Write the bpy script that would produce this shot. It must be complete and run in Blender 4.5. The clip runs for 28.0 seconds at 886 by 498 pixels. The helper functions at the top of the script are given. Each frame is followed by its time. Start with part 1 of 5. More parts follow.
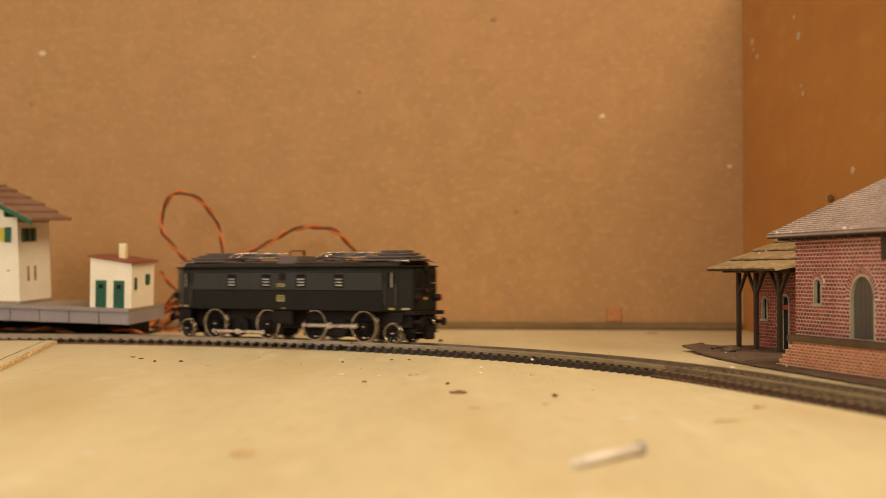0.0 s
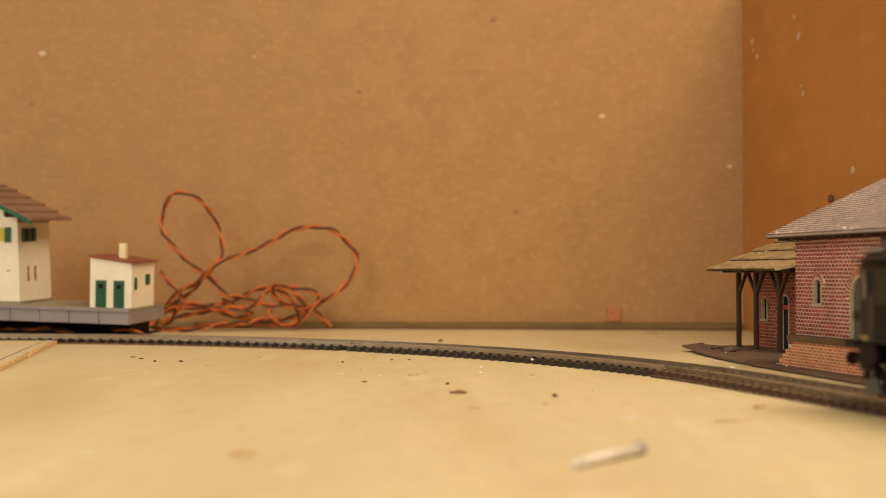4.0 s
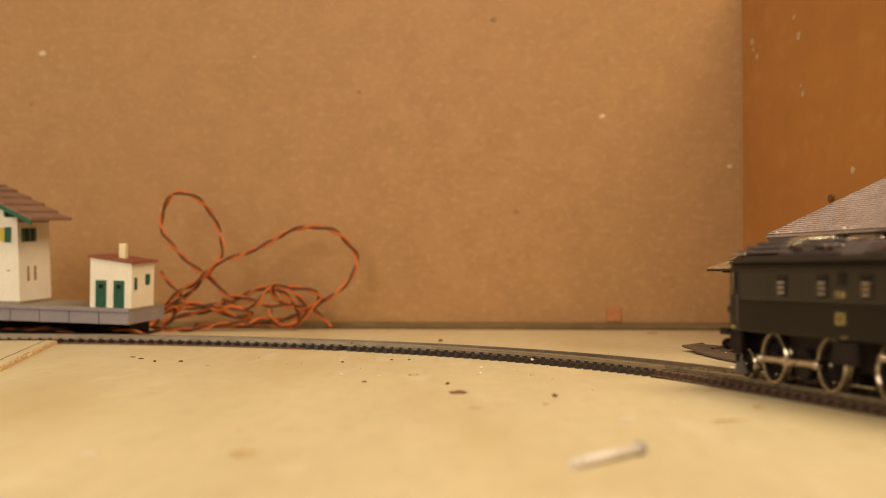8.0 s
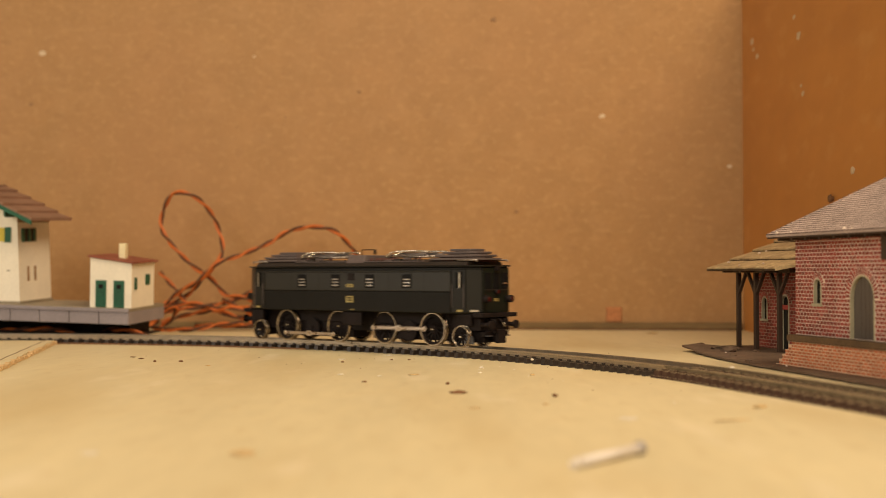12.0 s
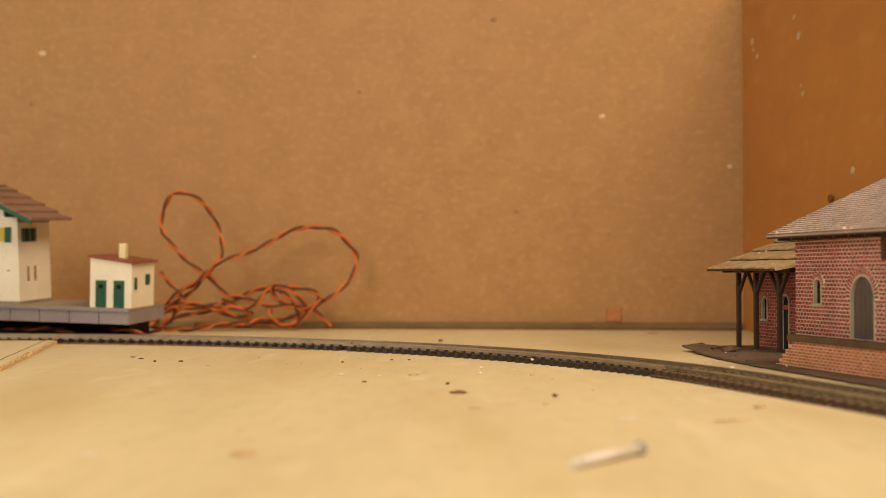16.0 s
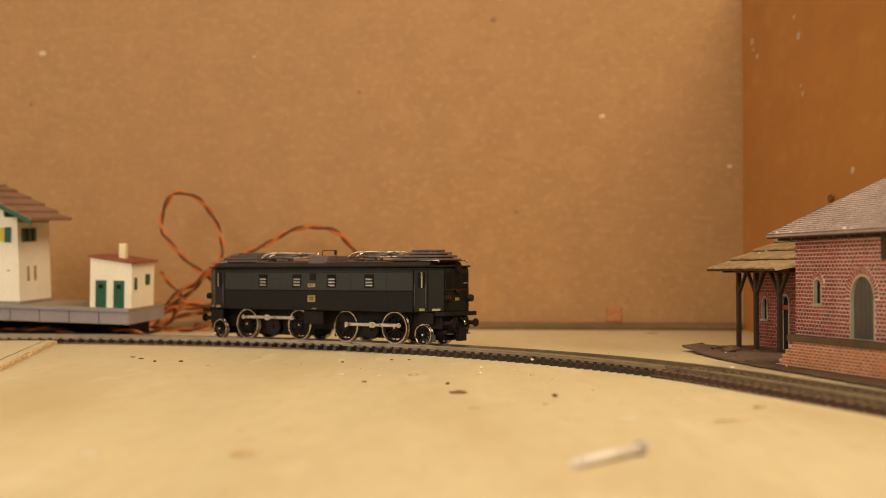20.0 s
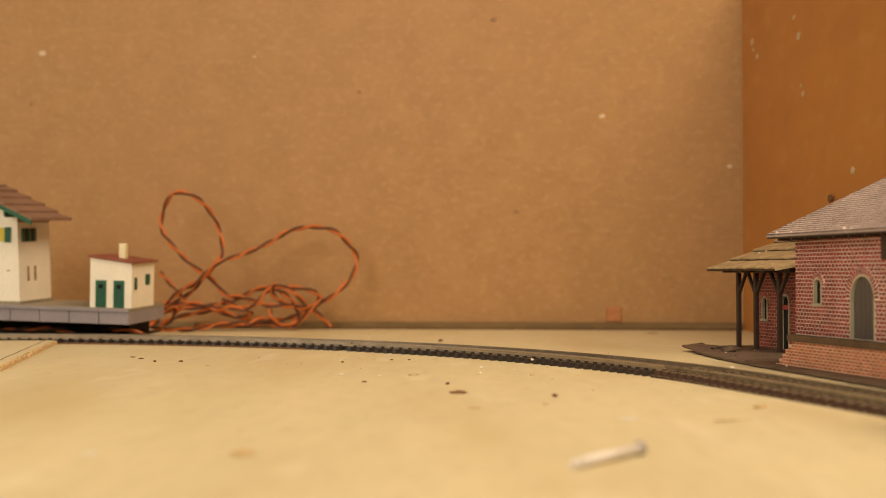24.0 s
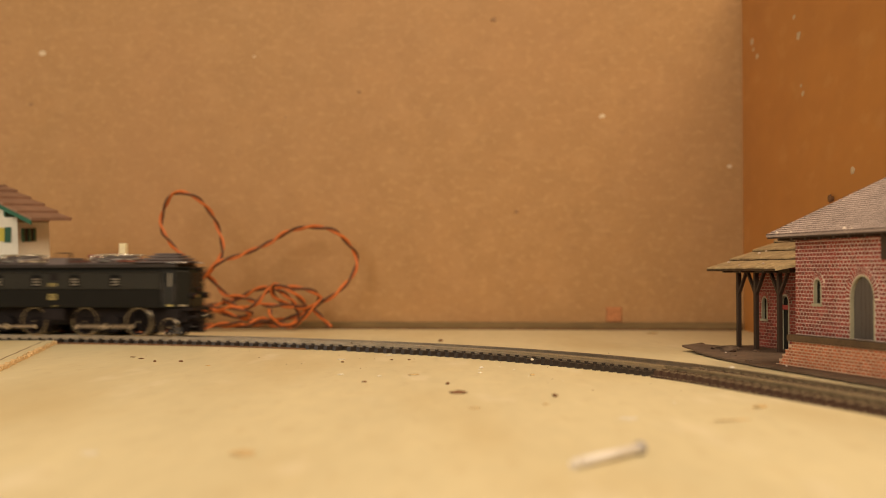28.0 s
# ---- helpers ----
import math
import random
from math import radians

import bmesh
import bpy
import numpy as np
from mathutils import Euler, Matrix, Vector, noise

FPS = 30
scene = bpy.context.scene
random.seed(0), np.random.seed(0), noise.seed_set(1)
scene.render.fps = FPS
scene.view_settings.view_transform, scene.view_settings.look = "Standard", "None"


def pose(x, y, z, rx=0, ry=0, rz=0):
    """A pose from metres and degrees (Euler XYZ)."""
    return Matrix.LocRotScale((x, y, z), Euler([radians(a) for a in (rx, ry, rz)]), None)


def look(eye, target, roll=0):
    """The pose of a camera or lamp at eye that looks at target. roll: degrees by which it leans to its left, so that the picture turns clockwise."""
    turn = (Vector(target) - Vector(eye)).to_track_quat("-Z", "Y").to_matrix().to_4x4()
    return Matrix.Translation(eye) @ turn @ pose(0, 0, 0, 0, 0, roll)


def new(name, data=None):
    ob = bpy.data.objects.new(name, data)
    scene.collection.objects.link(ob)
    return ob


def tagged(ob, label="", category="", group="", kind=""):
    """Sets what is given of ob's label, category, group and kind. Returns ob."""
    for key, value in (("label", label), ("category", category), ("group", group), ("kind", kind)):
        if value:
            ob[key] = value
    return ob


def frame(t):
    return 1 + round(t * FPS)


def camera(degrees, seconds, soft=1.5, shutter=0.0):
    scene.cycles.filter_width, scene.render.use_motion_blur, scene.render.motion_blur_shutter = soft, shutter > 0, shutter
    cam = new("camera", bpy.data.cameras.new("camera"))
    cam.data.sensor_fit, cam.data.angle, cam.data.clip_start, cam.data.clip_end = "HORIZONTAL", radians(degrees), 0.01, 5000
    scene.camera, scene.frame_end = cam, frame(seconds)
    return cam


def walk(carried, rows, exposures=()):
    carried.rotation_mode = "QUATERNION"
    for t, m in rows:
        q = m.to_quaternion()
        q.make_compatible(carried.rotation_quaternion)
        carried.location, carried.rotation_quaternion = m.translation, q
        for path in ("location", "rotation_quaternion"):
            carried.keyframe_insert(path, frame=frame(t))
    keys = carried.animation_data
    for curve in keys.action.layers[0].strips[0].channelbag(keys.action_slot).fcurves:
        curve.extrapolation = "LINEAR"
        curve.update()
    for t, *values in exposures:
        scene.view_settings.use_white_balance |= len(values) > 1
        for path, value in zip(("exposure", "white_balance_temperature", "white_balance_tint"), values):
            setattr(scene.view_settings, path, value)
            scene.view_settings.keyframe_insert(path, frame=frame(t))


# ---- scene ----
# A model railway corner of a workshop, at true model size: lengths below are in millimetres and turned into metres by MM.
MM = 0.001
EYE_HEIGHT = 0.0433
RAIL_TOP = 5.0

# ---- camera ----
cam = camera(35.59, 28.0, soft=0.8, shutter=0.6)
STAND = look((0, 0, EYE_HEIGHT), (0, 1.0, EYE_HEIGHT + math.tan(radians(0.963))), -0.15)
cam.data.dof.use_dof, cam.data.dof.focus_distance, cam.data.dof.aperture_fstop = True, 0.66, 12.5
walk(cam, [(0.0, STAND), (28.0, STAND)], exposures=[(0.0, 0.0), (28.0, 0.0)])

# ---- light ----
world = bpy.data.worlds.new("room_air")
scene.world = world
world.use_nodes = True
world.node_tree.nodes["Background"].inputs[0].default_value = (1.0, 0.72, 0.45, 1)
world.node_tree.nodes["Background"].inputs[1].default_value = 0.08


def area_lamp(name, place, aim, size, watts, colour):
    data = bpy.data.lights.new(name, "AREA")
    data.shape, data.size, data.energy, data.color = "DISK", size, watts, colour
    ob = new(name, data)
    ob.matrix_world = look(place, aim)
    return ob


area_lamp("ceiling_bulb", (-0.85, -1.1, 0.88), (-0.20, 0.75, 0.05), 0.9, 19.8, (1.0, 0.86, 0.66))
area_lamp("window_light", (-1.15, 0.50, 0.30), (0.0, 0.85, 0.05), 0.3, 1.5, (1.0, 0.94, 0.83))
area_lamp("bench_bulb", (0.46, 0.20, 1.00), (0.0, 0.45, 0.0), 0.8, 14.0, (1.0, 0.78, 0.52))


# ---- materials ----
def material(name, colour, rough=0.6, metal=0.0, vary=0.15, coarse=60.0, fine=900.0, bump=0.15, island=0.0, spec=0.4, stretch=(1, 1, 1), each=0.0):
    """A surface whose tone wanders at two scales; coarse and fine are features per metre. island, each: how far loose pieces of one mesh, or objects, differ."""
    m = bpy.data.materials.new(name)
    m.use_nodes = True
    nodes, links = m.node_tree.nodes, m.node_tree.links
    shader = nodes["Principled BSDF"]
    shader.inputs["Roughness"].default_value, shader.inputs["Metallic"].default_value = rough, metal
    shader.inputs["Specular IOR Level"].default_value = spec
    place = nodes.new("ShaderNodeTexCoord")
    mapping = nodes.new("ShaderNodeMapping")
    mapping.inputs["Scale"].default_value = stretch
    links.new(place.outputs["Object"], mapping.inputs["Vector"])
    tone = None
    for scale, amount in ((coarse, vary), (fine, vary * 0.7)):
        n = nodes.new("ShaderNodeTexNoise")
        n.inputs["Scale"].default_value, n.inputs["Detail"].default_value = scale, 5.0
        links.new(mapping.outputs["Vector"], n.inputs["Vector"])
        r = nodes.new("ShaderNodeMapRange")
        r.inputs["From Min"].default_value, r.inputs["From Max"].default_value = 0.25, 0.75
        r.inputs["To Min"].default_value, r.inputs["To Max"].default_value = 1 - amount, 1 + amount
        links.new(n.outputs["Fac"], r.inputs["Value"])
        if tone is None:
            tone = r.outputs["Result"]
        else:
            k = nodes.new("ShaderNodeMath")
            k.operation = "MULTIPLY"
            links.new(tone, k.inputs[0])
            links.new(r.outputs["Result"], k.inputs[1])
            tone = k.outputs[0]
    for spread, source, socket in ((island, "ShaderNodeNewGeometry", "Random Per Island"), (each, "ShaderNodeObjectInfo", "Random")):
        if not spread:
            continue
        g = nodes.new(source)
        r = nodes.new("ShaderNodeMapRange")
        r.inputs["To Min"].default_value, r.inputs["To Max"].default_value = 1 - spread, 1 + spread
        links.new(g.outputs[socket], r.inputs["Value"])
        k = nodes.new("ShaderNodeMath")
        k.operation = "MULTIPLY"
        links.new(tone, k.inputs[0])
        links.new(r.outputs["Result"], k.inputs[1])
        tone = k.outputs[0]
    paint = nodes.new("ShaderNodeVectorMath")
    paint.operation = "SCALE"
    paint.inputs[0].default_value = colour
    links.new(tone, paint.inputs["Scale"])
    links.new(paint.outputs["Vector"], shader.inputs["Base Color"])
    if bump:
        b = nodes.new("ShaderNodeBump")
        b.inputs["Strength"].default_value, b.inputs["Distance"].default_value = bump, 0.0004
        links.new(n.outputs["Fac"], b.inputs["Height"])
        links.new(b.outputs["Normal"], shader.inputs["Normal"])
    return m


def flecked(m, colour, scale, low, high, strength=1.0, stretch=(1, 1, 1), detail=3.0):
    """Lays scattered flecks of another colour over a material's own paint."""
    nodes, links = m.node_tree.nodes, m.node_tree.links
    shader = nodes["Principled BSDF"]
    old = shader.inputs["Base Color"].links[0].from_socket
    place = nodes.new("ShaderNodeTexCoord")
    mapping = nodes.new("ShaderNodeMapping")
    mapping.inputs["Scale"].default_value = stretch
    links.new(place.outputs["Object"], mapping.inputs["Vector"])
    n = nodes.new("ShaderNodeTexNoise")
    n.inputs["Scale"].default_value, n.inputs["Detail"].default_value = scale, detail
    links.new(mapping.outputs["Vector"], n.inputs["Vector"])
    r = nodes.new("ShaderNodeMapRange")
    r.inputs["From Min"].default_value, r.inputs["From Max"].default_value = low, high
    r.inputs["To Max"].default_value = strength
    links.new(n.outputs["Fac"], r.inputs["Value"])
    mix = nodes.new("ShaderNodeMix")
    mix.data_type = "RGBA"
    links.new(r.outputs["Result"], mix.inputs[0])
    links.new(old, mix.inputs[6])
    mix.inputs[7].default_value = (*colour, 1)
    links.new(mix.outputs[2], shader.inputs["Base Color"])
    return m


def dust_and_shade(m, colour, amount):
    """Paler upward faces: settled dust, with the sides' shade put into the colour."""
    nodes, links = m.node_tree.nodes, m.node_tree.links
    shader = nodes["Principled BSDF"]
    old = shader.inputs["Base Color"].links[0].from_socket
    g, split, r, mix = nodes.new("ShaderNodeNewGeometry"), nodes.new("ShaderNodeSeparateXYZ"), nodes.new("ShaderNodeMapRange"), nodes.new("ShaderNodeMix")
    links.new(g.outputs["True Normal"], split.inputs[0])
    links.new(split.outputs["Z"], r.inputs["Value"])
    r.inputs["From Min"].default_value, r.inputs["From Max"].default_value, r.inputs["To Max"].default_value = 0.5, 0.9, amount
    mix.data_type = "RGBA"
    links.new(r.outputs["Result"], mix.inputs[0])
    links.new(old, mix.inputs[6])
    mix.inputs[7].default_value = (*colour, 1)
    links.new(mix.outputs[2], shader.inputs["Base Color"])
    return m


TABLE = flecked(material("cream_board", (0.685, 0.592, 0.376), 0.45, vary=0.07, coarse=16, fine=110, bump=0.05, stretch=(1.5, 0.32, 1)),
                (0.565, 0.435, 0.222), 11.0, 0.48, 0.72, 0.62, stretch=(1.5, 0.35, 1))
flecked(TABLE, (0.565, 0.445, 0.252), 130.0, 0.58, 0.75, 0.45, stretch=(1.2, 0.35, 1))
flecked(TABLE, (0.86, 0.76, 0.58), 34.0, 0.60, 0.72, 0.4, stretch=(1.4, 0.35, 1))
HARDBOARD = flecked(material("hardboard", (0.378, 0.203, 0.074), 0.5, vary=0.07, coarse=38, fine=300, bump=0.10),
                    (0.52, 0.31, 0.128), 190.0, 0.52, 0.74, 0.46, stretch=(0.75, 1, 1.1))
flecked(HARDBOARD, (0.47, 0.27, 0.115), 58.0, 0.50, 0.74, 0.35, stretch=(0.7, 1, 1))
flecked(HARDBOARD, (0.28, 0.14, 0.055), 120.0, 0.58, 0.76, 0.35, stretch=(0.7, 1, 1))
flecked(HARDBOARD, (0.43, 0.215, 0.092), 6.0, 0.42, 0.70, 0.3)
SIDEBOARD = flecked(material("stained_plywood", (0.51, 0.214, 0.050), 0.45, vary=0.07, coarse=16, fine=90, bump=0.05, stretch=(1, 0.35, 0.8)),
                    (0.60, 0.30, 0.10), 90.0, 0.55, 0.75, 0.5, stretch=(1, 0.3, 0.8))
flecked(SIDEBOARD, (0.42, 0.165, 0.04), 30.0, 0.5, 0.72, 0.5, stretch=(1, 0.3, 0.8))
TRIM = material("old_strip_wood", (0.185, 0.118, 0.048), 0.7, vary=0.3, coarse=40, fine=400, stretch=(0.15, 1, 1))
PLASTER = material("room_plaster", (0.62, 0.55, 0.45), 0.9, vary=0.08, coarse=2, fine=30)
RAWEDGE = material("splintered_edge", (0.72, 0.50, 0.26), 0.8, vary=0.35, coarse=120, fine=900, bump=0.5)
DARKWOOD = material("dark_wood_chip", (0.17, 0.085, 0.04), 0.8, vary=0.4, coarse=300, fine=1500, bump=0.4)
# Paler tops on the black ties stand for highlights as well as dust.
TIE_BLACK = dust_and_shade(material("black_tie_plastic", (0.032, 0.024, 0.021), 0.4, vary=0.4, coarse=150, fine=1200), (0.16, 0.12, 0.08), 0.35)
# The brown ties' dark sides have their shade put into the colour.
TIE_BROWN = flecked(dust_and_shade(material("dusty_brown_track_plastic", (0.060, 0.028, 0.019), 0.7, vary=0.25, coarse=120, fine=900), (0.26, 0.195, 0.11), 0.9),
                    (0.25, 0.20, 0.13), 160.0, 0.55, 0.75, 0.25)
STEEL = material("rail_steel", (0.50, 0.42, 0.32), 0.38, 0.85, vary=0.2, coarse=90, fine=900, bump=0.03)
DULLRAIL = material("tarnished_rail", (0.27, 0.215, 0.14), 0.5, 0.5, vary=0.3, coarse=90, fine=900, bump=0.05)


# ---- building helpers (millimetres) ----
def box(bm, x0, x1, y0, y1, z0, z1, bevel=0.0):
    v = [bm.verts.new((x, y, z)) for z in (z0, z1) for x, y in ((x0, y0), (x1, y0), (x1, y1), (x0, y1))]
    f = [bm.faces.new([v[i] for i in q]) for q in ((3, 2, 1, 0), (4, 5, 6, 7), (0, 1, 5, 4), (1, 2, 6, 5), (2, 3, 7, 6), (3, 0, 4, 7))]
    if bevel:
        edges = list({e for a in f for e in a.edges})
        bmesh.ops.bevel(bm, geom=edges, offset=bevel, segments=2, profile=0.5, affect="EDGES")
    return v


def prism(bm, outline, axis, a, b, bevel=0.0):
    """A polygon pushed from a to b along an axis; the outline gives the other two coordinates in their order."""
    def at(p, q, d):
        return {"x": (d, p, q), "y": (p, d, q), "z": (p, q, d)}[axis]
    lo = [bm.verts.new(at(p, q, a)) for p, q in outline]
    hi = [bm.verts.new(at(p, q, b)) for p, q in outline]
    n = len(outline)
    f = [bm.faces.new(lo[::-1]), bm.faces.new(hi)] + [bm.faces.new((lo[i], lo[(i + 1) % n], hi[(i + 1) % n], hi[i])) for i in range(n)]
    bmesh.ops.recalc_face_normals(bm, faces=f)
    if bevel:
        bmesh.ops.bevel(bm, geom=list({e for k in f for e in k.edges}), offset=bevel, segments=1, affect="EDGES")


def rod(bm, p, q, r, sides=10, r2=None):
    """A round bar from p to q."""
    p, q = Vector(p), Vector(q)
    r2 = r if r2 is None else r2
    turn = (q - p).to_track_quat("Z", "Y").to_matrix()
    ring = [Vector((math.cos(2 * math.pi * i / sides), math.sin(2 * math.pi * i / sides), 0)) for i in range(sides)]
    a = [bm.verts.new(p + turn @ (c * r)) for c in ring]
    b = [bm.verts.new(q + turn @ (c * r2)) for c in ring]
    for i in range(sides):
        f = bm.faces.new((a[i], a[(i + 1) % sides], b[(i + 1) % sides], b[i]))
        f.smooth = True
    bm.faces.new(a[::-1])
    bm.faces.new(b)


def tube(bm, points, r, sides=8):
    """A round tube along a line of points."""
    pts = [Vector(p) for p in points]
    up = Vector((0.21, 0.35, 0.91))
    rings = []
    for i, p in enumerate(pts):
        d = (pts[min(i + 1, len(pts) - 1)] - pts[max(i - 1, 0)]).normalized()
        a = d.cross(up).normalized()
        up = a.cross(d).normalized()
        rings.append([bm.verts.new(p + (a * math.cos(2 * math.pi * k / sides) + up * math.sin(2 * math.pi * k / sides)) * r) for k in range(sides)])
    for s, t in zip(rings, rings[1:]):
        for k in range(sides):
            f = bm.faces.new((s[k], s[(k + 1) % sides], t[(k + 1) % sides], t[k]))
            f.smooth = True
    bm.faces.new(rings[0][::-1])
    bm.faces.new(rings[-1])


def ring(bm, y0, y1, r_in, r_out, sides=36):
    """A ring about the y axis."""
    loops = []
    for y, r in ((y0, r_in), (y0, r_out), (y1, r_out), (y1, r_in)):
        loops.append([bm.verts.new((r * math.cos(2 * math.pi * k / sides), y, r * math.sin(2 * math.pi * k / sides))) for k in range(sides)])
    for j in range(4):
        a, b = loops[j], loops[(j + 1) % 4]
        for k in range(sides):
            f = bm.faces.new((a[k], a[(k + 1) % sides], b[(k + 1) % sides], b[k]))
            f.smooth = j in (1, 3)
    bmesh.ops.recalc_face_normals(bm, faces=bm.faces[:])


def mesh_of(name, bm, mat):
    me = bpy.data.meshes.new(name)
    bmesh.ops.scale(bm, vec=(MM, MM, MM), verts=bm.verts)
    bm.to_mesh(me)
    bm.free()
    me.materials.append(mat)
    return me


def part(name, bm, mat, parent, label="", at=None):
    """Links a bmesh as one mesh under a thing or a part."""
    ob = new(name, mesh_of(name, bm, mat))
    ob.parent = parent
    if at:
        ob.location = Vector(at) * MM
    return tagged(ob, label)


def boxpart(name, mat, parent, x0, x1, y0, y1, z0, z1, bevel=0.0, label=""):
    bm = bmesh.new()
    box(bm, x0, x1, y0, y1, z0, z1, bevel)
    return part(name, bm, mat, parent, label)


def thing(name, m, label, category, group="", kind=""):
    ob = new(name)
    ob.empty_display_size = 0.01
    ob.matrix_world = m
    return tagged(ob, label, category, group, kind)


def mm_pose(x, y, z, rx=0, ry=0, rz=0):
    return pose(x * MM, y * MM, z * MM, rx, ry, rz)


def slab(name, mat, m, x0, x1, y0, y1, z0, z1, label, category, kind="structure", bevel=0.0):
    bm = bmesh.new()
    box(bm, x0, x1, y0, y1, z0, z1, bevel)
    ob = new(name, mesh_of(name, bm, mat))
    ob.matrix_world = m
    return tagged(ob, label, category, kind=kind)


# ---- the setting ----
WALL = mm_pose(221, 1015, 0, 0, 0, -8.8)


def ease(t):
    t = min(max(t, 0.0), 1.0)
    return t * t * (3 - 2 * t)


def board_height(x, y):
    """The board is warped: beyond the bend of the track it rises a little towards the station."""
    past = math.hypot(x + 343.5, y - 407.0) - 470.0 if y > 520.7 else (x - 112.5) * 0.9703 + (y - 520.7) * 0.2419
    return (1.1 * ease((x - 55) / 75) + 0.7 * ease((past - 4) / 24) * ease((x - 55) / 40)) * ease((820 - y) / 120)


def warped_board():
    xs, ys = [-1100 + 10 * k for k in range(153)], [-700 + 10 * k for k in range(201)]
    verts = [(x * MM, y * MM, board_height(x, y) * MM) for y in ys for x in xs] + [(x * MM, y * MM, -0.018) for y in ys for x in xs]
    n, m = len(xs), len(xs) * len(ys)
    faces = []
    for j in range(len(ys) - 1):
        for i in range(n - 1):
            a = j * n + i
            faces += [(a, a + 1, a + n + 1, a + n), (m + a + n, m + a + n + 1, m + a + 1, m + a)]
    for i in range(n - 1):
        b = (len(ys) - 1) * n + i
        faces += [(m + i, m + i + 1, i + 1, i), (b, b + 1, m + b + 1, m + b)]
    for j in range(len(ys) - 1):
        a, b = j * n, j * n + n - 1
        faces += [(a, a + n, m + a + n, m + a), (m + b, m + b + n, b + n, b)]
    me = bpy.data.meshes.new("floor")
    me.from_pydata(verts, [], faces)
    me.polygons.foreach_set("use_smooth", [k < 2 * (n - 1) * (len(ys) - 1) for k in range(len(me.polygons))])
    me.materials.append(TABLE)
    return tagged(new("floor", me), "cream painted board of the layout table, scuffed and stained", "table top", kind="structure")


warped_board()
slab("wall_north", HARDBOARD, WALL, -1100, 0, 0, 4, 0, 460, "brown fibre hardboard panel standing behind the layout", "wall")
slab("wall_east", SIDEBOARD, mm_pose(221, 1018, 0, 0, 0, -1.0), 0, 12, -420, 60, 0, 262, "orange-brown stained plywood side panel", "wall")
slab("baseboard", TRIM, WALL, -1090, -2, -6, -0.4, 1.1, 5.6, "dark weathered wooden strip along the hardboard's foot", "trim", bevel=0.6)
# Dark slab put in place of the shadow gap under the strip.
slab("trim", DARKWOOD, WALL, -1090, -2, -5.6, -0.5, 0.02, 1.08, "dark slab standing for the shadow gap under the strip", "trim")
slab("table_base", PLASTER, pose(0, 0, 0), -1060, 380, -660, 1260, -899, -19, "plain closed base under the layout table", "table base")
for nm, dims in (("room_wall_south", (-2600, 2600, -2300, -2200, -900, 2000)), ("room_wall_north", (-2600, 2600, 2200, 2300, -900, 2000)),
                 ("room_wall_west", (-2700, -2600, -2300, 2300, -900, 2000)), ("room_wall_east", (2600, 2700, -2300, 2300, -900, 2000)),
                 ("ceiling", (-2700, 2700, -2300, 2300, 2000, 2100)), ("room_floor", (-2700, 2700, -2300, 2300, -1000, -900))):
    slab(nm, PLASTER, pose(0, 0, 0), *dims, "plain plastered shell of the workshop room", "room wall")


# ---- the line of the track ----
CENTRE, RADIUS, END_TURN = Vector((-343.5, 407.0)), 470.0, radians(-76)
BEND = RADIUS * radians(76)


def on_track(s):
    """The middle of the track, s millimetres past the end of the bend."""
    if s >= 0:
        return CENTRE + RADIUS * Vector((-math.sin(END_TURN), math.cos(END_TURN))) + s * Vector((math.cos(END_TURN), math.sin(END_TURN)))
    if s < -BEND:
        return CENTRE + Vector((s + BEND, RADIUS))
    a = END_TURN - s / RADIUS
    return CENTRE + RADIUS * Vector((-math.sin(a), math.cos(a)))


def heading(s):
    d = on_track(s + 1) - on_track(s - 1)
    return math.atan2(d.y, d.x)


def sideways(s, off):
    a, p = heading(s), on_track(s)
    return p.x - math.sin(a) * off, p.y + math.cos(a) * off


JOINT = -48.0


def rail_mesh(bm, s0, s1, off, step):
    """A T-shaped rail swept along the track."""
    shape = ((-1.1, 2.4), (1.1, 2.4), (1.1, 2.8), (0.35, 3.1), (0.35, 4.1), (0.55, 4.3), (0.55, RAIL_TOP), (-0.55, RAIL_TOP), (-0.55, 4.3), (-0.35, 4.1), (-0.35, 3.1), (-1.1, 2.8))
    n = max(2, int((s1 - s0) / step))
    loops = []
    for i in range(n + 1):
        s = s0 + (s1 - s0) * i / n
        loops.append([bm.verts.new((*sideways(s, off + dx), z)) for dx, z in shape])
    for a, b in zip(loops, loops[1:]):
        for k in range(len(shape)):
            bm.faces.new((a[k], a[(k + 1) % len(shape)], b[(k + 1) % len(shape)], b[k]))
    bm.faces.new(loops[0])
    bm.faces.new(loops[-1][::-1])
    bmesh.ops.recalc_face_normals(bm, faces=bm.faces[:])


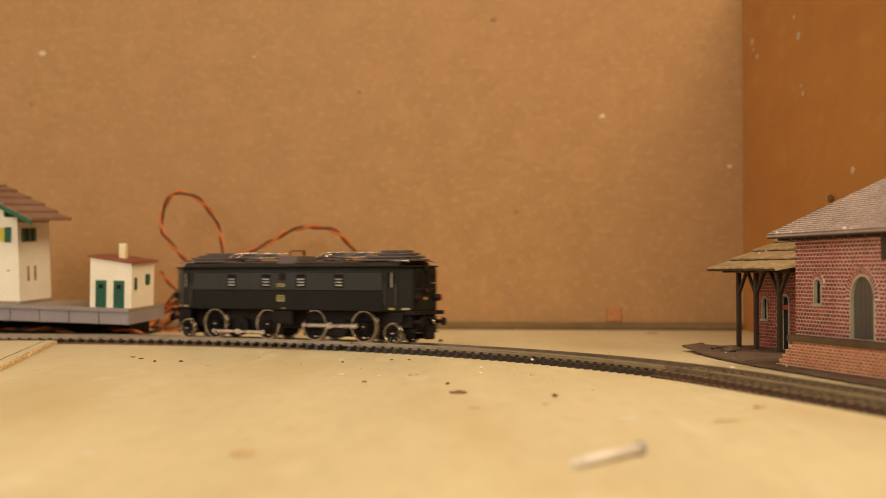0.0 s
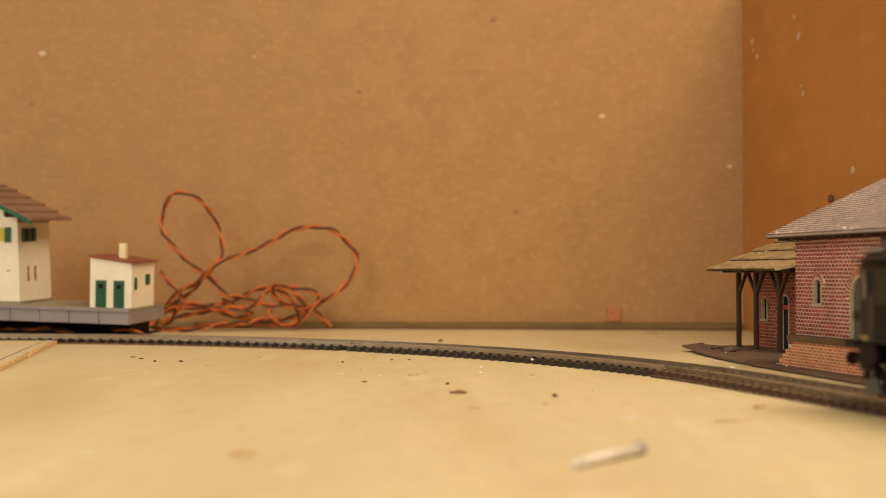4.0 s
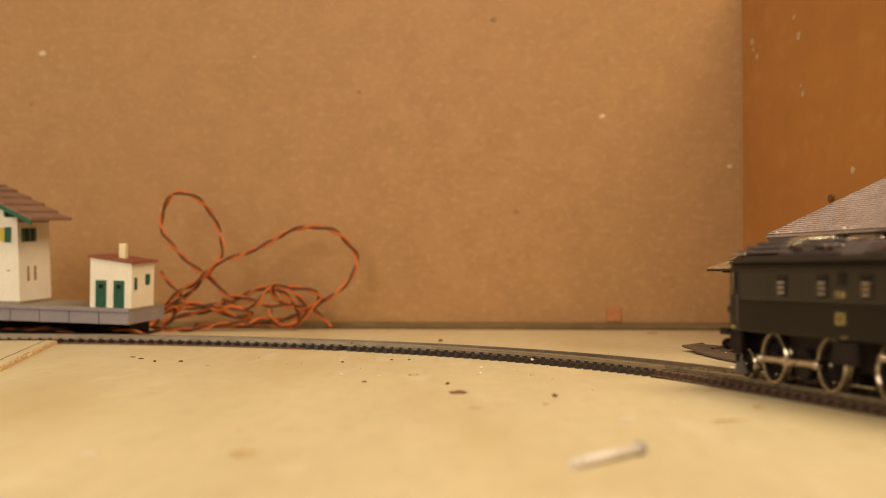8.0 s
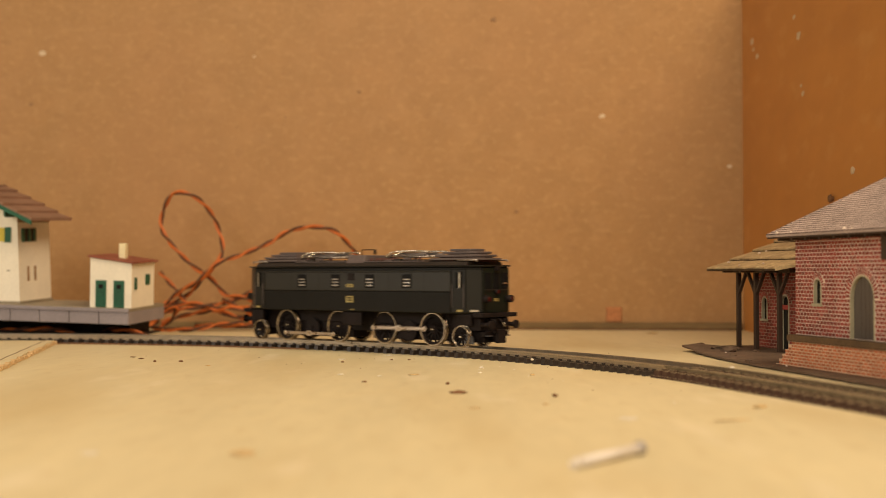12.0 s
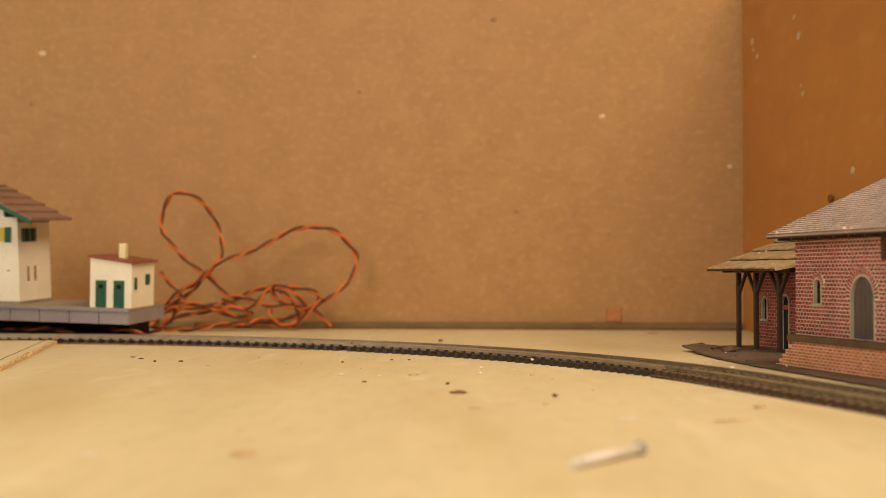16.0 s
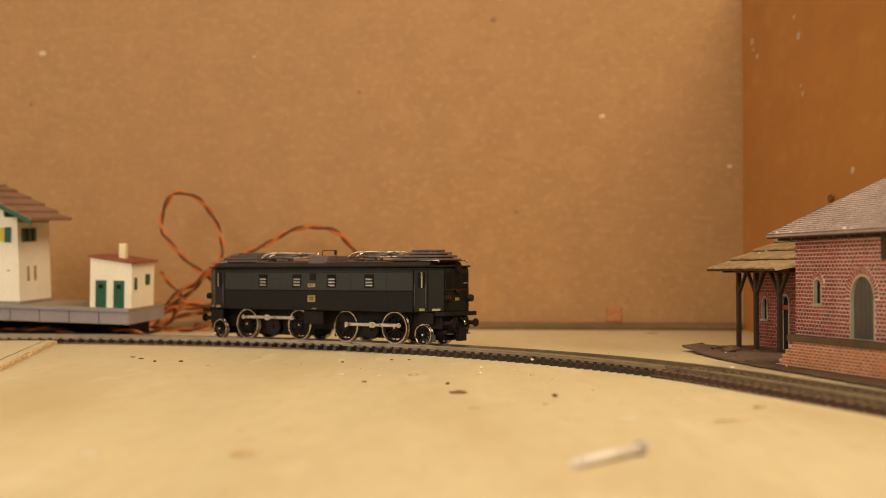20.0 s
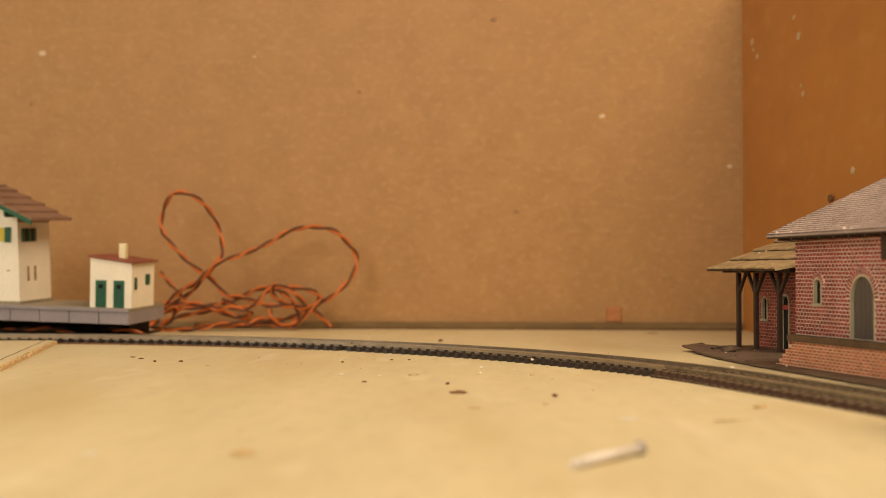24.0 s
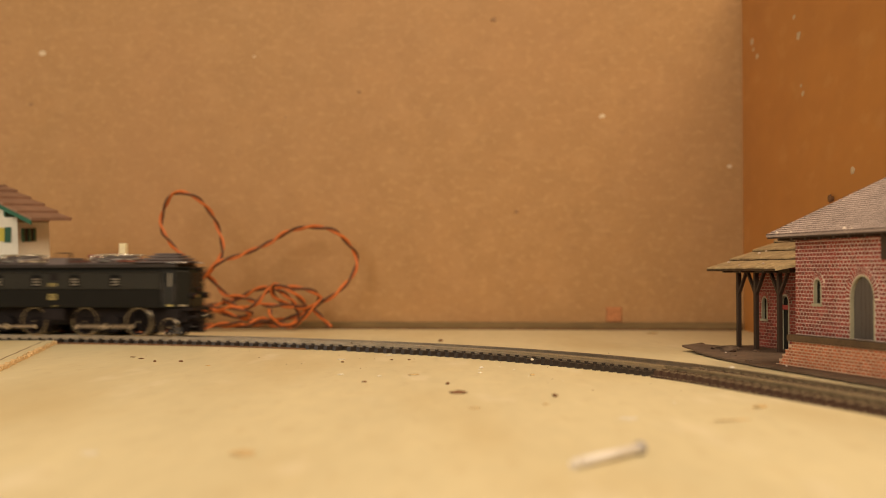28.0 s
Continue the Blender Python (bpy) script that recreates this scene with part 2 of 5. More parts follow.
def track_section(s0, s1, pitch, tie_mat, label, brown):
    track = thing("track_section", pose(0, 0, 0), label, "model track", "track sections")
    for off in (-8.25, 8.25):
        bm = bmesh.new()
        rail_mesh(bm, s0 + 0.4, s1 - 0.4, off, 6.0)
        part("rail", bm, DULLRAIL if brown else STEEL, track, "tarnished rail" if brown else "steel rail")
    bm = bmesh.new()
    half = 15.0
    if brown:
        prism(bm, ((-half, 0), (half, 0), (half - 0.6, 3.4), (-half + 0.6, 3.4)), "x", -1.9, 1.9)
        box(bm, -1.2, 1.2, -11.5, -5.5, 3.4, 3.8)
        box(bm, -1.2, 1.2, 5.5, 11.5, 3.4, 3.8)
    else:
        prism(bm, ((-half, 0), (half, 0), (half - 0.3, 2.4), (-half + 0.3, 2.4)), "x", -1.35, 1.35)
        for y in (-8.25, 8.25):
            box(bm, -0.8, 0.8, y - 2.1, y - 0.9, 2.4, 3.2)
            box(bm, -0.8, 0.8, y + 0.9, y + 2.1, 2.4, 3.2)
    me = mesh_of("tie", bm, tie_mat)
    count = int((s1 - s0) / pitch)
    for i in range(count):
        s = s0 + pitch * (i + 0.5)
        tie = new("tie", me)
        tie.parent = track
        x, y = on_track(s)
        tie.matrix_local = mm_pose(x, y, 0, 0, 0, math.degrees(heading(s)) + random.uniform(-0.6, 0.6))
    strips = (-14.7, 0.0, 14.7) if brown else (-8.25, 8.25)
    for off in strips:
        bm = bmesh.new()
        n = int((s1 - s0) / 8)
        w = (0.75 if abs(off) > 10 else 5.0) if brown else 1.1
        z = (1.3 if abs(off) > 10 else 3.25) if brown else 1.5
        loops = []
        for i in range(n + 1):
            s = s0 + (s1 - s0) * i / n
            loops.append([bm.verts.new((*sideways(s, off + d), h)) for d, h in ((-w, 0.05), (w, 0.05), (w, z), (-w, z))])
        for a, b in zip(loops, loops[1:]):
            for k in range(4):
                bm.faces.new((a[k], a[(k + 1) % 4], b[(k + 1) % 4], b[k]))
        bm.faces.new(loops[0])
        bm.faces.new(loops[-1][::-1])
        bmesh.ops.recalc_face_normals(bm, faces=bm.faces[:])
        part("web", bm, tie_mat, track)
    if brown:
        bm = bmesh.new()
        n = int((s1 - s0) / 10)
        loops = [[bm.verts.new((*sideways(s0 + (s1 - s0) * i / n, d), z)) for d, z in ((-13.6, 0.9), (-10.9, 1.5), (-10.3, 3.05), (10.3, 3.05), (10.9, 1.5), (13.6, 0.9))] for i in range(n + 1)]
        for a, b in zip(loops, loops[1:]):
            for k in range(5):
                bm.faces.new((a[k], b[k], b[k + 1], a[k + 1]))
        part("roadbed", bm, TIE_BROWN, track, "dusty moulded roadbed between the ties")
    for off in (-8.25, 8.25):
        bm = bmesh.new()
        x, y = sideways(s1, off)
        a = heading(s1)
        box(bm, -6, 6, -1.35, 1.35, 2.45, 3.6, 0.2)
        j = part("rail_joiner", bm, STEEL, track, "pressed metal rail joiner")
        j.matrix_local = mm_pose(x, y, 0.02, 0, 0, math.degrees(a))
    return track


track_section(-1000, -300, 7.1, TIE_BLACK, "curved model track with black ties and bright steel rails", False)
track_section(-300, JOINT, 7.1, TIE_BLACK, "curved model track with black ties and bright steel rails", False)
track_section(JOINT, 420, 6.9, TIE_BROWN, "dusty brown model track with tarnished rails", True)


# ---- the locomotive ----
GREEN = material("loco_dark_green", (0.0080, 0.0071, 0.0056), 0.36, spec=0.18, vary=0.2, coarse=70, fine=1200, bump=0.04)
GREEN_LIGHT = material("loco_panel_green", (0.0155, 0.0138, 0.0104), 0.32, spec=0.45, vary=0.15, coarse=70, fine=1200, bump=0.04)
CAB_GREY = material("loco_cab_green", (0.0125, 0.0120, 0.0105), 0.34, spec=0.3, vary=0.15, coarse=70, fine=1200, bump=0.04)
BLACK = material("loco_frame_black", (0.0160, 0.0118, 0.0118), 0.5, spec=0.1, vary=0.3, coarse=120, fine=1500, bump=0.08)
ROOF = material("loco_roof_grey", (0.122, 0.095, 0.093), 0.6, vary=0.2, coarse=90, fine=900, bump=0.06)
ROOF_DARK = material("loco_roof_brown_black", (0.026, 0.019, 0.016), 0.6, vary=0.25, coarse=120, fine=900)
ROOF_RED = material("loco_roof_red_brown", (0.075, 0.024, 0.018), 0.6, vary=0.25, coarse=120, fine=900)
BRIGHT = material("nickel_plated_steel", (0.60, 0.53, 0.43), 0.16, 1.0, vary=0.1, coarse=150, fine=1500, bump=0.02)
PANTO = material("pantograph_alloy", (0.42, 0.37, 0.34), 0.35, 0.85, vary=0.15, coarse=200, fine=1500, bump=0.02)
GREEN_FRONT = material("loco_front_green", (0.0068, 0.0105, 0.0068), 0.45, spec=0.3, vary=0.2, coarse=70, fine=1200, bump=0.04)
BOW = material("oxidised_bow_metal", (0.80, 0.75, 0.66), 0.22, 0.95, vary=0.3, coarse=200, fine=1500)
TYRE = material("nickel_tyre", (0.48, 0.41, 0.33), 0.18, 1.0, vary=0.15, coarse=150, fine=1500, bump=0.02)
NICKEL_ROD = material("nickel_rod", (0.58, 0.51, 0.46), 0.22, 1.0, vary=0.1, coarse=200, fine=1500, bump=0.02)
GUARD_GREY = material("guard_blue_grey", (0.085, 0.085, 0.092), 0.4, 0.3, vary=0.2, coarse=150, fine=1200)
ARM_GREY = material("pantograph_arm_grey", (0.13, 0.11, 0.105), 0.45, 0.4, vary=0.2, coarse=200, fine=1500)
WHITE_BAR = material("white_plastic_bar", (0.62, 0.59, 0.57), 0.20, 0.95, vary=0.08, coarse=200, fine=1500)
GLASS = material("dark_window_glass", (0.010, 0.010, 0.011), 0.2, vary=0.1, coarse=50, fine=500, bump=0.0, spec=0.14)
BRASS = material("worn_brass_plate", (0.42, 0.34, 0.13), 0.4, 0.5, vary=0.3, coarse=400, fine=2500)
LAMP_RED = material("red_lamp_lens", (0.06, 0.008, 0.006), 0.15, vary=0.1)
ORANGE_PLASTIC = material("orange_cable_jacket", (0.60, 0.15, 0.028), 0.45, vary=0.18, coarse=80, fine=700, bump=0.05)
BROWN_PLASTIC = material("brown_cable_jacket", (0.115, 0.045, 0.022), 0.5, vary=0.2, coarse=80, fine=700, bump=0.05)

loco = thing("locomotive", pose(0, 0, 0), "dark green electric model locomotive with folded pantographs on the rails", "model train")
BODY_MID = 2.0
GUTTER, SILL = 41.0, 17.2
SPLIT = 28.5


def body_outline(grow=0.0):
    e = 86.2 + grow
    w0, w1, w2 = 16.0 + grow, 15.4 + grow, 10.6 + grow
    half = [(e, -w2), (79, -w1), (70, -w0), (-70, -w0), (-79, -w1), (-e - 1.6, -w2), (-e - 1.6, w2), (-79, w1), (-70, w0), (70, w0), (79, w1), (e, w2)]
    return [(x + BODY_MID, y) for x, y in half][::-1]


def loco_body():
    bm = bmesh.new()
    prism(bm, body_outline(), "z", SILL, GUTTER, 0.5)
    body = part("body", bm, GREEN, loco, "dark green painted shell")
    for side in (-1, 1):
        y0, y1 = sorted((side * 15.6, side * 16.6))
        boxpart("upper_panel", GREEN_LIGHT, body, BODY_MID - 69.8, BODY_MID + 69.8, y0, y1, SPLIT, 38.5, 0.25, "paler green side panel")
        boxpart("rain_strip", GREEN_LIGHT, body, BODY_MID - 69.8, BODY_MID + 69.8, *sorted((side * 15.8, side * 17.0)), 38.6, 39.2, 0.15)
        for x in (-46.0, -23.5, 29.0, 54.0):
            boxpart("panel_joint", GREEN, body, x - 0.09, x + 0.09, *sorted((side * 16.2, side * 16.63)), SILL + 0.4, 38.4)
        boxpart("lower_panel", GREEN, body, BODY_MID - 69.8, BODY_MID + 69.8, y0, y1, SILL + 0.3, SPLIT - 0.35, 0.25)
        for x in (-36.9, -10.6, 15.1, 42.0):
            win = boxpart("side_window", GLASS, body, x - 3.2, x + 3.2, side * 16.75 - 0.25, side * 16.75 + 0.25, 30.0, 37.2, 0.15, "dark window behind pale bars")
            for k in range(3):
                z = 30.9 + 1.65 * k
                boxpart("bar", WHITE_BAR, win, x - 2.0, x + 2.7, side * 17.05 - 0.22, side * 17.05 + 0.22, z, z + 0.75, label="white bar")
        for x, w, z0, z1 in ((0.4, 2.6, 30.3, 32.1), (0.4, 2.7, 22.0, 25.6), (2.2, 1.4, 17.9, 18.6)):
            bm = bmesh.new()
            box(bm, x - w, x + w, side * 16.75 - 0.2, side * 16.75 + 0.2, z0, z1, 0.1)
            plate = part("plate", bm, BRASS, body, "small worn brass plate")
            for j in range(2):
                h = z0 + (z1 - z0) * (0.28 + 0.34 * j)
                boxpart("bar", BLACK, plate, x - w * 0.7, x + w * 0.7, side * 16.97 - 0.05, side * 16.97 + 0.05, h, h + (z1 - z0) * 0.16)
        boxpart("vent", BLACK, body, -1.0, 3.6, side * 16.7 - 0.2, side * 16.7 + 0.2, 34.0, 37.9, 0.1, "dark louvre")
        for end in (-1, 1):
            # the cab's tapered side, its door with window and rail
            a = math.degrees(math.atan2(0.6, 9.0))
            bm = bmesh.new()
            box(bm, -4.2, 4.2, -0.35, 0.35, SILL + 0.6, GUTTER - 1.6, 0.2)
            door = part("cab_side", bm, CAB_GREY, body, "grey-green cab side with a door")
            door.matrix_local = mm_pose(BODY_MID + end * 74.6, side * 15.75, 0, 0, 0, end * side * -a)
            bm = bmesh.new()
            box(bm, -4.1, 4.1, -0.3, 0.3, SILL + 0.6, GUTTER - 1.6, 0.2)
            corner = part("cab_corner", bm, CAB_GREY, body, "grey-green slanted cab corner")
            corner.matrix_local = mm_pose(BODY_MID + end * 82.6, side * 13.05, 0, 0, 0, end * side * -math.degrees(math.atan2(4.8, 7.2)))
            bm = bmesh.new()
            box(bm, -2.2, 2.2, -0.15, 0.15, SILL + 0.9, SILL + 2.1)
            tag = part("marking", bm, WHITE_BAR, corner, "small pale marking")
            tag.location = Vector((0, side * 0.4, 0)) * MM
            bm = bmesh.new()
            box(bm, -2.2, 2.2, -0.2, 0.2, 30.2, 38.4, 0.1)
            win = part("door_window", bm, GLASS, door, "dark door window")
            win.location = Vector((end * 0.5, side * 0.4, 0)) * MM
            bm = bmesh.new()
            box(bm, -0.42, 0.42, -0.15, 0.15, 30.2, 38.2)
            bar = part("window_bar", bm, BOW, door, "pale window frame")
            bar.location = Vector((end * 1.0, side * 0.62, 0)) * MM
            for dx in (-end * 3.6, end * 3.7):
                bm = bmesh.new()
                tube(bm, [(dx, side * 0.5, 20.5), (dx, side * 0.95, 21.0), (dx, side * 0.95, 31.5), (dx, side * 0.5, 32.0)], 0.16, 5)
                part("handrail", bm, ROOF, door, "thin handrail")
            bm = bmesh.new()
            box(bm, -1.7, 1.7, -0.15, 0.15, SILL + 0.9, SILL + 2.1)
            tag = part("marking", bm, BRASS, door, "small brass marking")
            tag.location = Vector((end * 1.0, side * 0.45, 0)) * MM
    # fronts
    for end in (-1, 1):
        x = BODY_MID + (86.3 if end > 0 else -87.9)
        boxpart("front_panel", GREEN_FRONT, body, *sorted((x - end * 0.2, x + end * 0.12)), -10.3, 10.3, SILL + 0.5, 40.4, 0.1, "dark green front panel")
        for y in (-6.9, 0, 6.9):
            boxpart("front_window", GLASS, body, *sorted((x - end * 0.3, x + end * 0.35)), y - 2.6, y + 2.6, 29.8, 38.0, 0.15, "dark front window")
        boxpart("front_rail", ROOF_DARK, body, *sorted((x, x + end * 0.8)), -9.6, 9.6, 29.0, 29.5, label="thin bright handrail")
        boxpart("front_plate", BRASS, body, *sorted((x, x + end * 0.5)), -1.7, 1.7, 23.4, 25.0, 0.1, "small worn brass plate")
        for y in (-9.3, 9.3):
            bm = bmesh.new()
            rod(bm, (x - end * 1.5, y, 24.6), (x + end * 3.2, y, 24.6), 1.9, 16)
            lamp = part("head_lamp", bm, BLACK, body, "round black lamp")
            bm = bmesh.new()
            rod(bm, (x + end * 3.2, y, 24.6), (x + end * 3.5, y, 24.6), 1.3, 16, 1.0)
            part("lens", bm, LAMP_RED, lamp, "red lamp lens")
        bm = bmesh.new()
        rod(bm, (x - end * 0.3, 0, 28.2), (x + end * 1.8, 0, 28.2), 1.4, 14)
        lamp = part("head_lamp", bm, BLACK, body, "round black lamp")
        bm = bmesh.new()
        rod(bm, (x + end * 1.8, 0, 28.2), (x + end * 2.05, 0, 28.2), 1.05, 14, 0.8)
        part("lens", bm, LAMP_RED, lamp, "red lamp lens")
        boxpart("top_lamp", BLACK, body, *sorted((x - end * 0.3, x + end * 2.0)), -1.6, 1.6, 38.9, 41.2, 0.3, "small top lamp")
        # Small pale bar across one of the front windows.
        boxpart("wiper", BOW, body, *sorted((x + end * 0.4, x + end * 0.7)), 5.2, 8.8, 32.2, 32.9, label="small pale bar on the front window")


def bowed(end, x0, x1, w):
    """The plan of a roof plate: straight inside, bowed over the cab's end."""
    bow = min(0.5 * w, 5.5)
    return [(BODY_MID + end * x0, -w), (BODY_MID + end * x0, w)] + [(BODY_MID + end * (x1 - bow + bow * math.cos(a)), w * math.sin(a) ** 0.7) for a in (1.5707, 1.15, 0.75, 0.35)] + \
           [(BODY_MID + end * (x1 - bow + bow * math.cos(a)), -w * math.sin(a) ** 0.7) for a in (0.35, 0.75, 1.15, 1.5707)]


def loco_roof():
    bm = bmesh.new()
    prism(bm, body_outline(0.9), "z", GUTTER, GUTTER + 0.9, 0.25)
    part("gutter", bm, GREEN, loco)
    bm = bmesh.new()
    curve = [(-14.8, 0), (-13.6, 1.6), (-9, 2.9), (0, 3.3), (9, 2.9), (13.6, 1.6), (14.8, 0)]
    prism(bm, [(y, GUTTER + 0.9 + z) for y, z in curve], "x", BODY_MID - 79, BODY_MID + 79)
    roof = part("roof", bm, ROOF_DARK, loco, "brown-black rounded roof")
    base = GUTTER + 3.8
    # stacked cover plates at both ends
    for end in (-1, 1):
        for k, (x0, x1, w, z) in enumerate(((52, 84, 12.6, 0.0), (55, 82, 11.2, 1.7), (58, 79.5, 9.0, 3.3), (61, 76, 6.5, 4.7)) if end > 0 else
                                            ((48, 83.5, 12.6, 0.0), (50, 80, 11.2, 1.6), (52, 76, 8.6, 3.0), (54, 71, 6.0, 4.3))):
            bm = bmesh.new()
            prism(bm, bowed(end, x0, x1, w), "z", base + z - 0.35, base + z + 0.85, 0.2)
            part("cover_plate", bm, ROOF, roof, "flat grey roof cover plate with a bowed end")
            bm = bmesh.new()
            prism(bm, bowed(end, x0 + 2, x1 - 2, w - 1.6), "z", base + z - 1.25, base + z - 0.37)
            part("cover_riser", bm, ROOF_RED, roof, "red-brown riser")
        for y in (-12.5, 12.5):
            bm = bmesh.new()
            tube(bm, [(BODY_MID + end * 72, y, base - 1.2), (BODY_MID + end * 72, y * 1.06, base - 0.3), (BODY_MID + end * 84, y * 1.0, base - 0.3), (BODY_MID + end * 84, y, base - 1.4)], 0.45, 6)
            part("grab_rail", bm, PANTO, roof, "pale roof grab rail")
        # folded pantograph
        cx = BODY_MID + end * 33
        for y in (-8.5, 8.5):
            for x in (-9, 9):
                bm = bmesh.new()
                rod(bm, (cx + x, y, base - 1.0), (cx + x, y, base + 1.6), 1.1, 10, 0.8)
                part("insulator", bm, ROOF_RED, roof, "brown insulator")
        bm = bmesh.new()
        for y in (-7.5, 7.5):
            tube(bm, [(cx - 15, y, base + 1.7), (cx, y, base + 2.0), (cx + 15, y, base + 1.7)], 0.55, 6)
        for x in (-15, -6, 6, 15):
            tube(bm, [(cx + x, -7.5, base + 1.8), (cx + x, 0, base + 2.0), (cx + x, 7.5, base + 1.8)], 0.5, 6)
        part("pantograph_frame", bm, PANTO, roof, "folded pale metal pantograph")
        arms = []
        for y in (-6.2, 6.2):
            arms.append(([(cx - 13, y, base + 2.2), (cx - 2, y * 0.9, base + 3.3), (cx + 11, y * 0.6, base + 3.9)], 0.45))
            arms.append(([(cx + 13, y, base + 2.3), (cx + 2, y * 0.8, base + 3.0), (cx - 9, y * 0.7, base + 3.9)], 0.45))
        for y in (-9.5, 9.5):
            arms.append(([(cx + 15.5, y * 0.8, base + 1.8), (cx + 2, y * 0.6, base + 3.4), (cx - 8, y * 0.5, base + 4.2)], 0.4))
            arms.append(([(cx - 11, y * 1.12, base + 1.0), (cx - 10.2, y * 1.1, base + 2.6), (cx - 7, y * 1.1, base + 3.0), (cx + 1, y * 1.1, base + 2.2)], 0.4))
            arms.append(([(cx - 9, y * 0.7, base + 2.4), (cx + 12, y * 0.75, base + 2.8)], 0.9))
        for line, r in arms:
            bm = bmesh.new()
            tube(bm, line, r, 6)
            part("pantograph_arm", bm, ARM_GREY, roof, "dark folded pantograph arm")
        bm = bmesh.new()
        for y in (-9.5, 9.5):
            tube(bm, [(cx - 13.5, y * 1.1, base + 1.2), (cx - 12.4, y * 1.05, base + 2.9), (cx - 10, y, base + 4.1), (cx - 6, y * 0.97, base + 4.7),
                      (cx + 4, y * 0.95, base + 4.8), (cx + 13, y * 0.93, base + 4.6), (cx + 14.4, y * 0.9, base + 4.0)], 0.5, 8)
        tube(bm, [(cx - 5.0, -13.0, base + 2.2), (cx - 3.5, -9.3, base + 4.0), (cx - 3.5, 0, base + 4.4), (cx - 3.5, 9.3, base + 4.0), (cx - 5.0, 13.0, base + 2.2)], 0.45, 6)
        part("contact_bow", bm, BOW, roof, "pale contact bow")
        for k in range(4):
            boxpart("resistor_bar", ROOF_DARK if k % 2 else ROOF, roof, cx - 12 + k * 6.2, cx - 8 + k * 6.2, -12.4, -9.6, base - 0.9 + 0.5 * (k % 3), base + 0.3 + 0.5 * (k % 3), 0.2)
    # middle hatch, switch gear and whistle
    bm = bmesh.new()
    prism(bm, ((-13.8, base - 1.6), (13.8, base - 1.6), (11.0, base + 2.9), (-11.0, base + 2.9)), "x", -5.5, 7.5, 0.3)
    part("hatch", bm, ROOF, roof, "sloped grey roof hatch")
    bm = bmesh.new()
    for x in (9.5, 13.5, 17.5):
        for y in (-9, -3, 3, 9):
            rod(bm, (x, y, base - 1), (x, y, base + 1.3), 1.2, 8, 0.8)
    part("switch_gear", bm, ROOF_RED, roof, "brown insulators of the switch gear")
    bm = bmesh.new()
    tube(bm, [(-6.4, 0, base + 2.8), (-6.4, 0, base + 5.6), (-5.6, 0, base + 6.0), (3.0, 0, base + 6.0), (4.0, 0, base + 5.6), (4.0, 0, base + 2.8)], 0.27, 6)
    rod(bm, (3.6, 0, base + 3.4), (3.6, 0, base + 6.1), 0.8, 8)
    part("whistle", bm, BLACK, roof, "thin dark wire loop and whistle")
    for y in (-11.8, 11.8):
        boxpart("walkway", ROOF, roof, BODY_MID - 48, BODY_MID + 48, y - 1.3, y + 1.3, base - 0.9, base - 0.4, label="grey roof walkway")


def spoked_wheel(name, x, side, r, spokes, tyre_w):
    """A wheel about its own middle, its outer face turned to the side."""
    bm = bmesh.new()
    w = 1.1
    rod(bm, (0, -w, 0), (0, w, 0), r * 0.24, 14)
    ring(bm, -w * 0.6, w * 0.6, r * 0.78, r * 0.93, 30)
    wheel = part(name, bm, BLACK, loco, "dark spoked wheel with a bright tyre", (x, side * 8.9, r))
    bm = bmesh.new()
    ring(bm, -tyre_w / 2, tyre_w / 2, r * 0.938, r, 36)
    a, b = sorted((-side * (tyre_w / 2 - 0.7), -side * (tyre_w / 2)))
    ring(bm, a, b, r * 0.93, r + 0.55, 36)
    part("tyre", bm, TYRE, wheel, "bright plated tyre with a flange")
    if r not in spoke_meshes:
        bm = bmesh.new()
        rod(bm, (r * 0.2, 0, 0), (r * 0.82, 0, 0), 0.55, 5, 0.4)
        spoke_meshes[r] = mesh_of("spoke", bm, BLACK)
    for k in range(spokes):
        spoke = new("spoke", spoke_meshes[r])
        spoke.parent, spoke.rotation_euler = wheel, (0, 2 * math.pi * k / spokes, 0)
    bm = bmesh.new()
    rod(bm, (0, side * 0.9, 0), (0, side * 1.7, 0), 0.8, 10, 0.5)
    part("axle_cap", bm, BRIGHT, wheel, "bright axle end")
    return wheel


DRIVER_R, PONY_R, THROW = 8.6, 5.4, 4.4
DRIVERS = (-55.4, -17.0, 17.8, 54.6)
PONIES = (-75.4, 76.0)
wheels, side_rods, spoke_meshes = [], [], {}


